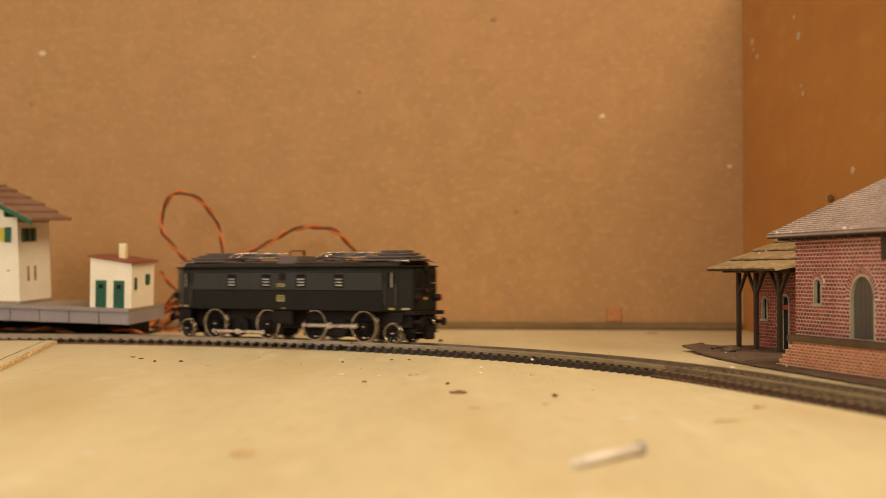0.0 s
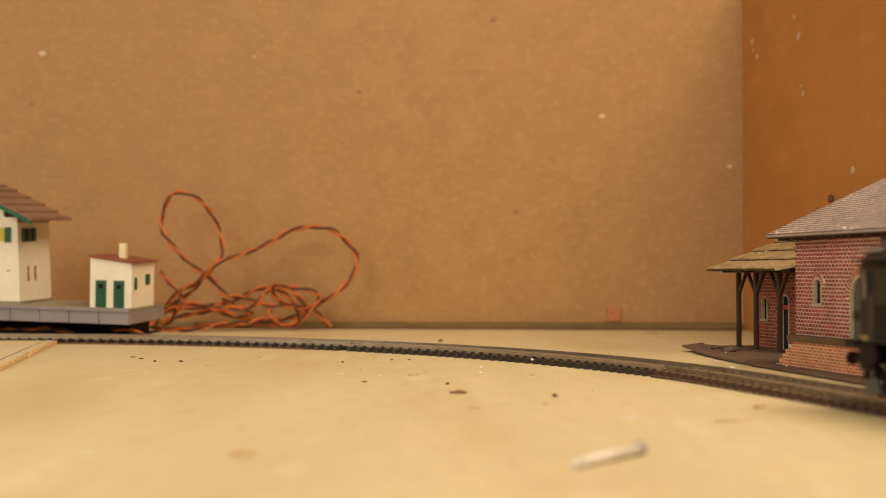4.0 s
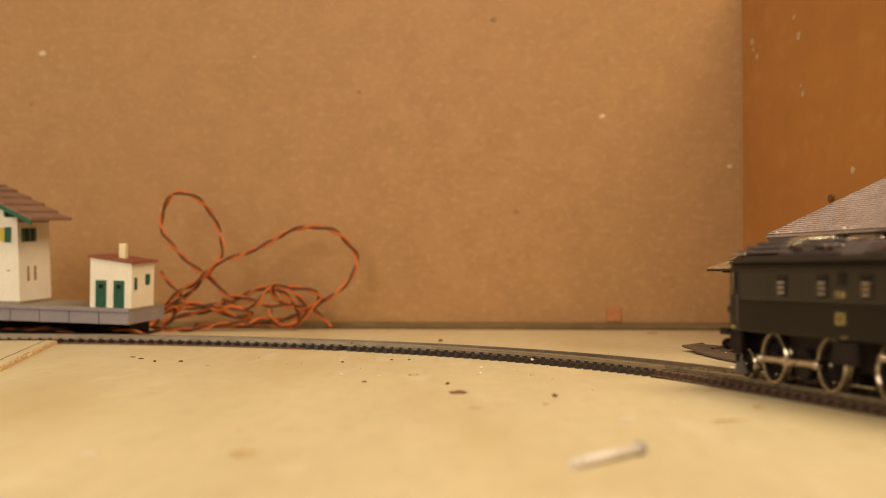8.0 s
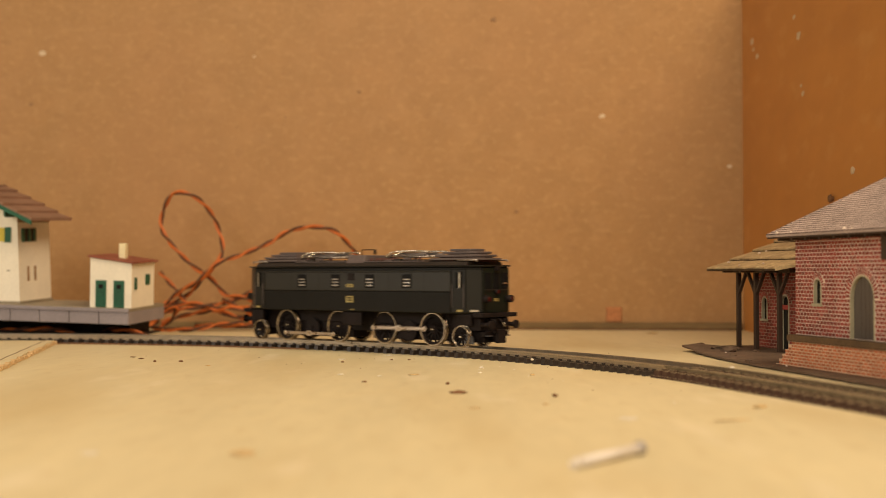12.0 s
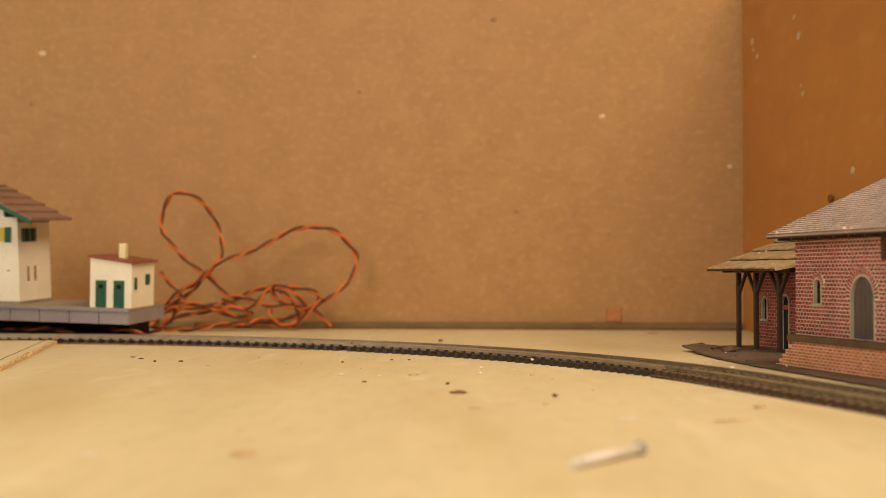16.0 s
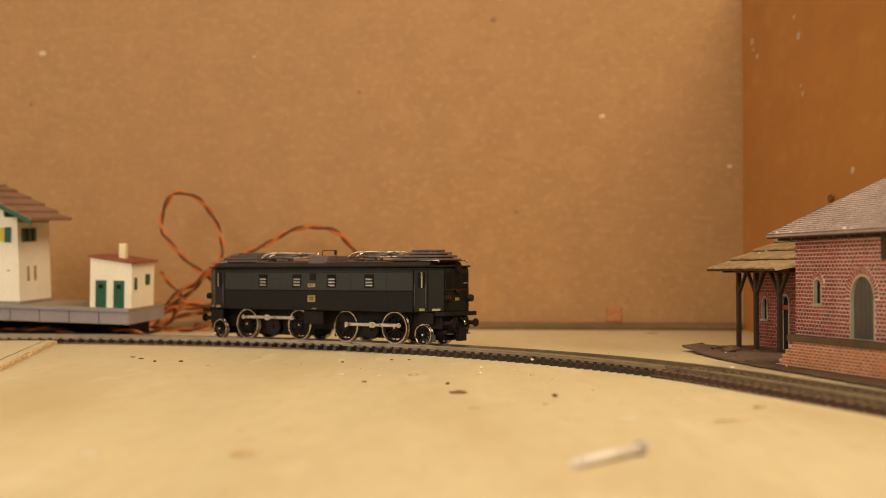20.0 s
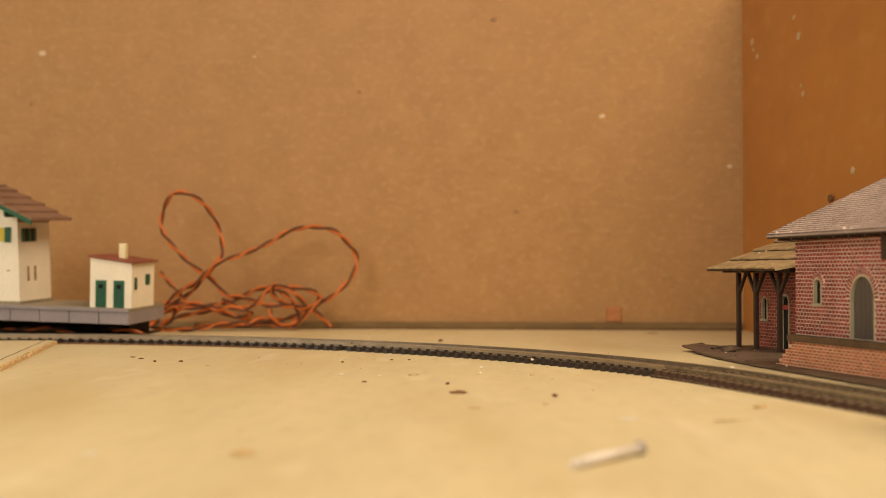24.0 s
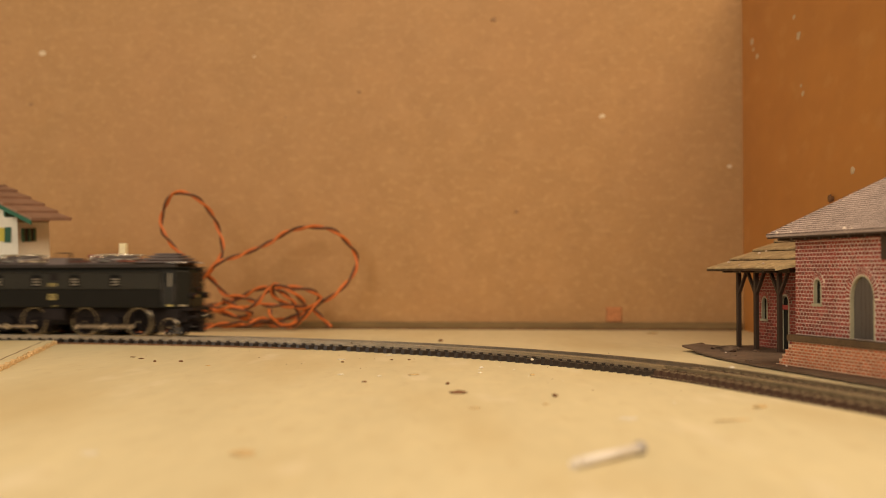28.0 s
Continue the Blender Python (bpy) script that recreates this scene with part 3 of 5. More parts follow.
def loco_running_gear():
    boxpart("frame", BLACK, loco, -84, 88, -6.6, 6.6, 6.5, 16.9, 0.5, "black underframe")
    for x in (-36.0, 37.0):
        boxpart("bogie_frame", BLACK, loco, x - 29, x + 29, -6.2, 6.2, 2.6, 6.48, 0.4, "black bogie frame")
    for end in (-1, 1):
        x = BODY_MID + (86.4 if end > 0 else -88.0)
        boxpart("buffer_beam", BLACK, loco, *sorted((x - end * 4, x + end * 2.6)), -14.4, 14.4, 15.4, 17.6, 0.3, "black buffer beam")
        boxpart("headstock", BLACK, loco, *sorted((x - end * 9, x - end * 1)), -11.5, 11.5, 8.5, 15.3, 0.5, "black headstock")
        for y in (-10.2, 10.2):
            bm = bmesh.new()
            rod(bm, (x - end * 1.2, y, 11.6), (x + end * 4.4, y, 11.6), 1.3, 14, 1.0)
            rod(bm, (x + end * 4.4, y, 11.6), (x + end * 5.4, y, 11.6), 2.3, 18, 2.1)
            part("buffer", bm, BLACK, loco, "black round buffer")
        bm = bmesh.new()
        box(bm, *sorted((x - end * 6, x + end * 3.5)), -2.6, 2.6, 3.4, 7.6, 0.5)
        box(bm, *sorted((x + end * 1.5, x + end * 4.0)), -3.4, 3.4, 2.2, 9.2, 0.5)
        box(bm, *sorted((x - end * 3, x + end * 0.5)), -9.5, 9.5, 5.4, 8.2, 0.5)
        part("coupler", bm, BLACK, loco, "black hook coupler")
        for y in (-9.6, 9.6):
            bm = bmesh.new()
            prism(bm, ((x - end * 15, 2.0), (x - end * 5, 1.6), (x - end * 5.6, 5.5), (x - end * 11, 6.8)), "y", y * 1.22 - 0.35, y * 1.22 + 0.35)
            part("rail_guard", bm, GUARD_GREY, loco, "blue-grey rail guard plate")
        for y, sag in ((-5.6, 9.4), (-3.6, 8.0), (4.2, 8.8), (6.2, 7.6)):
            bm = bmesh.new()
            tube(bm, [(x - end * 0.5, y, 15.0), (x + end * 2.4, y * 1.02, 14.2), (x + end * 3.0, y * 1.05, sag + 2.0), (x + end * 2.2, y * 1.05, sag)], 0.42, 6)
            rod(bm, (x + end * 2.2, y * 1.05, sag + 0.2), (x + end * 1.7, y * 1.05, sag - 1.4), 0.62, 8)
            part("hose", bm, BLACK, loco, "black brake hose")
        for y in (-7.4, 7.4):
            boxpart("foot_step", GUARD_GREY, loco, *sorted((x - end * 1.5, x + end * 2.0)), y - 1.8, y + 1.8, 5.6, 6.2, 0.1, "grey foot step")
        bm = bmesh.new()
        tube(bm, [(x + end * 2.6, 0, 12.6), (x + end * 5.0, 0, 12.4), (x + end * 5.4, 0, 11.2), (x + end * 4.4, 0, 10.6)], 0.5, 8)
        part("draw_hook", bm, BRIGHT, loco, "small bright draw hook")
        boxpart("bogie_nose", BLACK, loco, *sorted((x - end * 12.5, x - end * 2.0)), -7.6, 7.6, 2.4, 8.45, 0.5, "black bogie nose")
        bm = bmesh.new()
        tube(bm, [(x + end * 1.0, 0, 15.2), (x + end * 3.6, 0.5, 13.2), (x + end * 3.4, 0.8, 10.2)], 0.5, 6)
        part("hose", bm, BLACK, loco, "black hose")
        boxpart("step", BLACK, loco, *sorted((x - end * 14, x - end * 5)), -14.2, -12.6, 11.2, 16.9, 0.2, "black cab step")
        boxpart("step", BLACK, loco, *sorted((x - end * 14, x - end * 5)), 12.6, 14.2, 11.2, 16.9, 0.2, "black cab step")
    for side in (-1, 1):
        boxpart("equipment_box", BLACK, loco, -6.5, 8.0, *sorted((side * 13.7, side * 15.6)), 9.6, 16.8, 0.4, "grey-black equipment box")
        for x in (-36.0, 37.0):
            bm = bmesh.new()
            rod(bm, (x, side * 6.5, 7.4), (x, side * 9.6, 7.4), 5.2, 22)
            rod(bm, (x, side * 9.6, 7.4), (x, side * 10.4, 7.4), 1.2, 12, 0.8)
            part("jackshaft_cover", bm, BLACK, loco, "round black gear cover")
            boxpart("side_frame", BLACK, loco, x - 27, x + 27, *sorted((side * 6.4, side * 7.6)), 11.0, 16.8, 0.3, "black bogie side frame")
        for x in DRIVERS:
            wheels.append((spoked_wheel("driving_wheel", x, side, DRIVER_R, 12, 2.6), x, side, DRIVER_R))
        for x in PONIES:
            wheels.append((spoked_wheel("pony_wheel", x, side, PONY_R, 9, 2.4), x, side, PONY_R))
        for pair in (DRIVERS[:2], DRIVERS[2:]):
            mid, half = (pair[0] + pair[1]) / 2, (pair[1] - pair[0]) / 2
            bm = bmesh.new()
            box(bm, -half, half, -side * 0.35 - 0.1, -side * 0.35 + 0.1, -0.6, 0.6)
            for z in (-0.66, 0.66):
                box(bm, -half, half, -0.5, 0.5, z - 0.19, z + 0.19, 0.08)
            prism(bm, ((-3.0, -0.6), (-1.6, -1.7), (0.8, -1.7), (2.4, -0.8), (4.6, -0.8), (4.6, 0.8), (2.4, 0.8), (0.8, 1.7), (-1.6, 1.7), (-3.0, 0.6)), "y", -0.7, 0.7, 0.2)
            for x in (-half, half):
                rod(bm, (x, -0.8, 0), (x, 0.8, 0), 1.3, 14)
            bar = part("side_rod", bm, NICKEL_ROD, loco, "bright fluted metal coupling rod")
            for x in (-half, half):
                bm = bmesh.new()
                rod(bm, (x, -side * 2.6, 0), (x, -side * 0.7, 0), 1.0, 10)
                part("crank_pin", bm, BRIGHT, bar, "bright crank pin")
            bm = bmesh.new()
            for x in (-half, half, 0):
                rod(bm, (x, side * 0.6, 0), (x, side * 1.2, 0), 0.8, 10, 0.6)
            part("rod_pin", bm, BRIGHT, bar, "bright pin")
            side_rods.append((bar, mid, side))


loco_body()
loco_roof()
loco_running_gear()


# ---- the brick goods station ----
BRICK = material("red_brick_card", (0.33, 0.056, 0.042), 0.75, vary=0.2, coarse=60, fine=900, bump=0.2, island=0.35, each=0.3)
BRICK_ORANGE = material("orange_brick_plinth", (0.60, 0.18, 0.075), 0.8, vary=0.2, coarse=60, fine=900, bump=0.2, island=0.25, each=0.2)
MORTAR = material("pale_mortar", (0.76, 0.63, 0.54), 0.85, vary=0.2, coarse=90, fine=900, bump=0.2)
MORTAR_ORANGE = material("orange_mortar", (0.72, 0.50, 0.34), 0.85, vary=0.2, coarse=90, fine=900, bump=0.2)
# Darker copy of the mortar: the porch's shade is put into its colour.
MORTAR_SHADED = material("shaded_mortar", (0.50, 0.34, 0.25), 0.85, vary=0.25, coarse=90, fine=900, bump=0.2)
STONE = material("cream_stone_surround", (0.47, 0.42, 0.29), 0.7, vary=0.12, coarse=90, fine=900, bump=0.1)
SLATE = material("grey_brown_shingle", (0.43, 0.335, 0.305), 0.8, vary=0.2, coarse=70, fine=800, bump=0.25, island=0.10)
SLATE_EDGE = material("shingle_edge", (0.13, 0.09, 0.08), 0.85, vary=0.2, coarse=70, fine=800, bump=0.2, island=0.2)
THATCH = flecked(material("sanded_roof_card", (0.46, 0.325, 0.172), 0.9, vary=0.25, coarse=90, fine=900, bump=0.6),
                 (0.66, 0.53, 0.30), 300.0, 0.55, 0.7, 0.6)
flecked(THATCH, (0.17, 0.11, 0.055), 150.0, 0.58, 0.68, 0.6)
TIMBER = material("dark_stained_timber", (0.055, 0.033, 0.021), 0.7, vary=0.25, coarse=80, fine=800, bump=0.2, stretch=(1, 1, 0.2))
LEDGE = material("weathered_brown_ledge", (0.135, 0.082, 0.042), 0.75, vary=0.3, coarse=80, fine=700, bump=0.2)
GREYDOOR = material("grey_painted_door", (0.100, 0.083, 0.074), 0.6, vary=0.15, coarse=80, fine=700, bump=0.08, stretch=(1, 1, 0.2))
GROUND_CARD = flecked(material("brown_ground_card", (0.135, 0.088, 0.060), 0.9, vary=0.3, coarse=60, fine=600, bump=0.5),
                      (0.20, 0.14, 0.095), 150.0, 0.55, 0.75, 0.6)

STATION = mm_pose(152.9, 562.1, 0, 0, 0, -77.5)
station = thing("station_building", STATION, "red brick model goods station with shingled hip roof and timber porch", "model building")


def arch_height(x, opening):
    cx, w, z0, spring = opening
    d = abs(x - cx)
    return spring + math.sqrt(max(0.0, (w / 2) ** 2 - d * d))


def pierced_wall(bm, x0, x1, y0, y1, z0, z1, openings):
    """A wall in the x-z plane with round-headed openings (middle, width, foot, spring)."""
    cuts = {x0, x1}
    for cx, w, a, b in openings:
        cuts |= {cx - w / 2 + w * k / 12 for k in range(13)}
    cuts = sorted(c for c in cuts if x0 <= c <= x1)
    for a, b in zip(cuts, cuts[1:]):
        mid = (a + b) / 2
        hit = [o for o in openings if abs(mid - o[0]) < o[1] / 2]
        if not hit:
            box(bm, a, b, y0, y1, z0, z1)
            continue
        o = hit[0]
        if o[2] > z0:
            box(bm, a, b, y0, y1, z0, o[2])
        ha, hb = arch_height(a, o), arch_height(b, o)
        prism(bm, ((a, ha), (b, hb), (b, z1), (a, z1)), "y", y0, y1)


brick_meshes = {}


def lay_bricks(bm, x0, x1, z0, z1, y, openings, long, high, proud=0.03, joint=0.29, bed=0.25, singly=None, parent=None, mat=None):
    """Courses of bricks standing proud of the mortar, left out round the openings. Within the stretch singly each brick is an object under parent."""
    row, z = 0, z0
    while z + high <= z1 + 0.01:
        x = x0 - (long / 2 if row % 2 else 0)
        while x < x1:
            a, b = max(x, x0), min(x + long - joint, x1)
            cx = (a + b) / 2
            for o in openings:
                if z < o[3] and z > o[2] - 1.4:
                    lo, hi = o[0] - o[1] / 2 - 0.15, o[0] + o[1] / 2 + 0.15
                    if a < hi and b > lo:
                        a, b = (a, lo) if cx < o[0] else (hi, b)
            free = b - a > 0.4
            cx = (a + b) / 2
            for o in openings:
                if z >= o[3] - 1.0 and math.hypot(cx - o[0], z + high / 2 - o[3]) < o[1] / 2 + (2.4 if o[1] > 10 else 1.7):
                    free = False
            if free:
                p = proud + random.uniform(-0.015, 0.02)
                if singly and singly[0] < cx < singly[1]:
                    key = (mat.name, round(b - a, 1))
                    if key not in brick_meshes:
                        one, w, h = bmesh.new(), b - a, high - bed
                        c = [one.verts.new(q) for q in ((0, 0.08, 0), (w, 0.08, 0), (w, 0.08, h), (0, 0.08, h), (0.06, -proud, 0.06), (w - 0.06, -proud, 0.06), (w - 0.06, -proud, h - 0.06), (0.06, -proud, h - 0.06))]
                        for q in ((4, 5, 6, 7), (0, 1, 5, 4), (1, 2, 6, 5), (2, 3, 7, 6), (3, 0, 4, 7), (3, 2, 1, 0)):
                            one.faces.new([c[i] for i in q])
                        brick_meshes[key] = mesh_of("brick", one, mat)
                    brick = new("brick", brick_meshes[key])
                    brick.parent, brick.location = parent, Vector((a, y + proud - p, z)) * MM
                    x += long
                    continue
                v = [bm.verts.new(c) for c in ((a, y, z), (b, y, z), (b, y, z + high - bed), (a, y, z + high - bed),
                                               (a + 0.06, y - p, z + 0.06), (b - 0.06, y - p, z + 0.06), (b - 0.06, y - p, z + high - bed - 0.06), (a + 0.06, y - p, z + high - bed - 0.06))]
                for q in ((4, 5, 6, 7), (0, 1, 5, 4), (1, 2, 6, 5), (2, 3, 7, 6), (3, 0, 4, 7)):
                    bm.faces.new([v[i] for i in q])
            x += long
        z += high
        row += 1


def voussoirs(bm, o, y, depth, count):
    """The fan of bricks round a round head, and down to the spring."""
    cx, w, z0, spring = o
    r = w / 2
    for k in range(count):
        a, b = math.pi * (k + 0.17) / count, math.pi * (k + 0.83) / count
        pts = [(cx + q * math.cos(t), spring + q * math.sin(t)) for q, t in ((r + 0.2, a), (r + depth, a), (r + depth, b), (r + 0.2, b))]
        prism(bm, pts, "y", y - 0.34, y)


def arch_bed(o, y, depth):
    """The ring of mortar in which the fan of bricks lies."""
    cx, w, z0, spring = o
    bm = bmesh.new()
    for k in range(16):
        a, b = math.pi * k / 16, math.pi * (k + 1) / 16
        prism(bm, [(cx + q * math.cos(t), spring + q * math.sin(t)) for q, t in ((w / 2 + 0.02, a), (w / 2 + depth, a), (w / 2 + depth, b), (w / 2 + 0.02, b))], "y", y - 0.24, y - 0.01)
    return bm


def surround(name, o, y, width, parent, sill=True):
    cx, w, z0, spring = o
    bm = bmesh.new()
    for s in (-1, 1):
        xa, xb = sorted((cx + s * w / 2, cx + s * (w / 2 - width)))
        box(bm, xa, xb, y - 0.35, y + 1.2, z0, spring)
    n = 10
    for k in range(n):
        a, b = math.pi * k / n, math.pi * (k + 1) / n
        prism(bm, [(cx + q * math.cos(t), spring + q * math.sin(t)) for q, t in ((w / 2 - width, a), (w / 2, a), (w / 2, b), (w / 2 - width, b))], "y", y - 0.2, y + 1.2)
    if sill:
        box(bm, cx - w / 2 - 0.6, cx + w / 2 + 0.6, y - 1.0, y + 1.2, z0 - 1.3, z0, 0.15)
    return part(name, bm, STONE, parent, "cream stone surround")


def station_main():
    y = 4.0
    doorway, lancet = (27.6, 18.6, 16.6, 32.6), (-8.4, 6.6, 30.0, 37.2)
    holes = [doorway, lancet, (75.0, 18.6, 16.6, 32.6), (112.0, 6.6, 29.0, 38.2)]
    bm = bmesh.new()
    pierced_wall(bm, -28, 150, y, y + 3, 14.6, 58.4, holes)
    bmesh.ops.remove_doubles(bm, verts=bm.verts, dist=0.002)
    wall = part("front_wall", bm, MORTAR, station, "brick front wall with pale joints")
    bm = bmesh.new()
    lay_bricks(bm, -28, 150, 16.8, 58.2, y, holes, 2.85, 1.56, singly=(7, 46), parent=wall, mat=BRICK)
    tagged(part("brickwork", bm, BRICK, wall, "small red bricks in courses"), kind="stuff")
    for o in holes:
        big = o[1] > 10
        bm = bmesh.new()
        voussoirs(bm, o, y, 3.0 if big else 2.2, 22 if big else 12)
        arch = part("brick_arch", bm, BRICK, wall, "fan of red bricks round the head")
        part("arch_bed", arch_bed(o, y, 3.1 if big else 2.3), MORTAR, arch, "pale mortar bed")
        surround("surround", o, y, 0.65 if big else 0.6, wall, not big)
        cx, w, z0, spring = o
        outline = [(cx - w / 2, z0), (cx + w / 2, z0)] + [(cx + w / 2 * math.cos(math.pi * k / 12), spring + w / 2 * math.sin(math.pi * k / 12)) for k in range(13)]
        bm = bmesh.new()
        prism(bm, outline, "y", y + 1.3, y + 2.0)
        leaf = part("goods_door" if big else "window_pane", bm, GREYDOOR if big else GLASS, wall, "grey plank goods door" if big else "dark narrow window")
        if big:
            for k in (2, 3, 4):
                x = cx - w / 2 + w * k / 6
                boxpart("plank_joint", TIMBER, leaf, x - 0.06, x + 0.06, y + 1.25, y + 1.32, z0, arch_height(x, o) - 0.6)
    # the dark board under the eaves and the other walls
    boxpart("hoist_board", TIMBER, station, 46.4, 60.0, y - 3.0, y - 0.4, 47.6, 58.4, 0.3, "dark timber board under the eaves")
    boxpart("end_wall", BRICK, station, -28, -25, y + 3.02, 62, 2, 58.4, label="brick end wall")
    boxpart("back_wall", BRICK, station, -25, 150, 59, 62, 2, 58.4, label="brick back wall")
    boxpart("end_wall", BRICK, station, 147, 150, y + 3.02, 58.98, 2, 58.4, label="brick end wall")
    # plinth of paler brick with its ledge, stepped at the free end
    plinth = boxpart("plinth", MORTAR_ORANGE, station, -24.5, 152, 0.3, 7, 2.1, 13.8, label="orange brick plinth")
    steps = 5
    for k in range(steps):
        boxpart("stone_step", MORTAR_ORANGE, plinth, -24.5 - (steps - k) * 3.0, -24.5 - (steps - k - 1) * 3.0 - 0.02, 0.3, 7, 2.1, 2.1 + 2.2 * (k + 0.6), label="brick step")
    bm = bmesh.new()
    lay_bricks(bm, -24.5, 152, 2.3, 13.8, 0.3, [], 3.7, 1.27, joint=0.45, bed=0.30, singly=(-24.5, 46), parent=plinth, mat=BRICK_ORANGE)
    for k in range(steps):
        lay_bricks(bm, -24.5 - (steps - k) * 3.0, -24.5 - (steps - k - 1) * 3.0 - 0.05, 2.3, 2.1 + 2.2 * (k + 0.6), 0.3, [], 3.0, 1.27, joint=0.45, bed=0.30)
    tagged(part("brickwork", bm, BRICK_ORANGE, plinth, "orange bricks in courses"), kind="stuff")
    boxpart("ledge", LEDGE, station, -26.5, 152, -1.2, 4.8, 13.85, 16.5, 0.4, "weathered brown ledge")


def station_roof():
    """A hip roof in overlapping courses of shingles."""
    x0, x1, y0, y1, z0, z1 = -39.6, 162.0, -4.0, 70.0, 58.9, 82.2
    ym, run = (y0 + y1) / 2, (y1 - y0) / 2
    bm = bmesh.new()
    a = [bm.verts.new(c) for c in ((x0, y0, z0), (x1, y0, z0), (x1, y1, z0), (x0, y1, z0), (x0 + run, ym, z1), (x1 - run, ym, z1))]
    b = [bm.verts.new(c) for c in ((x0, y0, z0 - 0.9), (x1, y0, z0 - 0.9), (x1, y1, z0 - 0.9), (x0, y1, z0 - 0.9))]
    for q in ((a[0], a[1], a[5], a[4]), (a[1], a[2], a[5]), (a[2], a[3], a[4], a[5]), (a[3], a[0], a[4]), b[::-1]):
        bm.faces.new(q)
    for i in range(4):
        bm.faces.new((b[i], b[(i + 1) % 4], a[(i + 1) % 4], a[i]))
    roof = part("roof", bm, SLATE, station, "grey-brown shingled hip roof")
    rows = 25
    for face in ("front", "hip"):
        bm, edges = bmesh.new(), bmesh.new()
        for k in range(rows):
            f0, f1 = k / rows, min(1.0, (k + 1.25) / rows)
            lo, hi = run * f0, run * f1
            za, zb = z0 + (z1 - z0) * f0 + 0.5, z0 + (z1 - z0) * f1 + 0.22
            start, stop = (x0 + lo, x1 - lo) if face == "front" else (y0 + lo, y1 - lo)
            p, step = start + random.uniform(0, 1), 1.9
            cells = [start]
            while p < stop:
                cells.append(p)
                p += step * random.uniform(0.85, 1.15)
            cells.append(stop)
            for c, d in zip(cells, cells[1:]):
                if d - c < 0.2:
                    continue
                d -= 0.12
                lift = random.uniform(-0.04, 0.06)
                c2, d2 = (max(c, x0 + hi), min(d, x1 - hi)) if face == "front" else (max(c, y0 + hi), min(d, y1 - hi))
                if d2 < c2:
                    c2 = d2 = (c2 + d2) / 2
                if face == "front":
                    pts = ((c, y0 + lo, za + lift), (d, y0 + lo, za + lift), (d2, y0 + hi, zb), (c2, y0 + hi, zb), (c, y0 + lo, za - 0.45), (d, y0 + lo, za - 0.45))
                else:
                    pts = ((x0 + lo, d, za + lift), (x0 + lo, c, za + lift), (x0 + hi, c2, zb), (x0 + hi, d2, zb), (x0 + lo, d, za - 0.45), (x0 + lo, c, za - 0.45))
                bm.faces.new([bm.verts.new(q) for q in pts[:4]])
                edges.faces.new([edges.verts.new(pts[i]) for i in (4, 5, 1, 0)])
        tagged(part("shingle_edges", edges, SLATE_EDGE, roof, "dark lower edges of the shingles"), kind="stuff")
        tagged(part("shingles", bm, SLATE, roof, "rows of small grey-brown shingles"), kind="stuff")
    for x, y, r in ((-30.0, -3.6, 0.7), (27.0, -3.2, 0.9), (33.0, -3.4, 0.6), (-17.0, -3.5, 0.5)):
        bm = bmesh.new()
        bmesh.ops.create_icosphere(bm, subdivisions=1, radius=r)
        bmesh.ops.translate(bm, verts=bm.verts, vec=(x, y, z0 + 0.5 + r * 0.4))
        part("paint_speck", bm, MORTAR, roof, "white speck of paint")
    bm = bmesh.new()
    tube(bm, [(x0 + run, ym, z1 + 0.5), (x1 - run, ym, z1 + 0.5)], 0.9, 8)
    part("ridge_cap", bm, TIMBER, roof, "dark ridge cap")
    for x in range(-30, 150, 12):
        boxpart("rafter_end", TIMBER, roof, x - 0.9, x + 0.9, y0 + 1.0, 4.0, z0 - 2.6, z0 - 0.95, 0.2, "dark rafter end")
    boxpart("fascia", TIMBER, roof, x0 + 0.6, x1 - 0.6, y0 + 0.3, y0 + 1.0, z0 - 1.6, z0 - 0.92, label="dark fascia board")


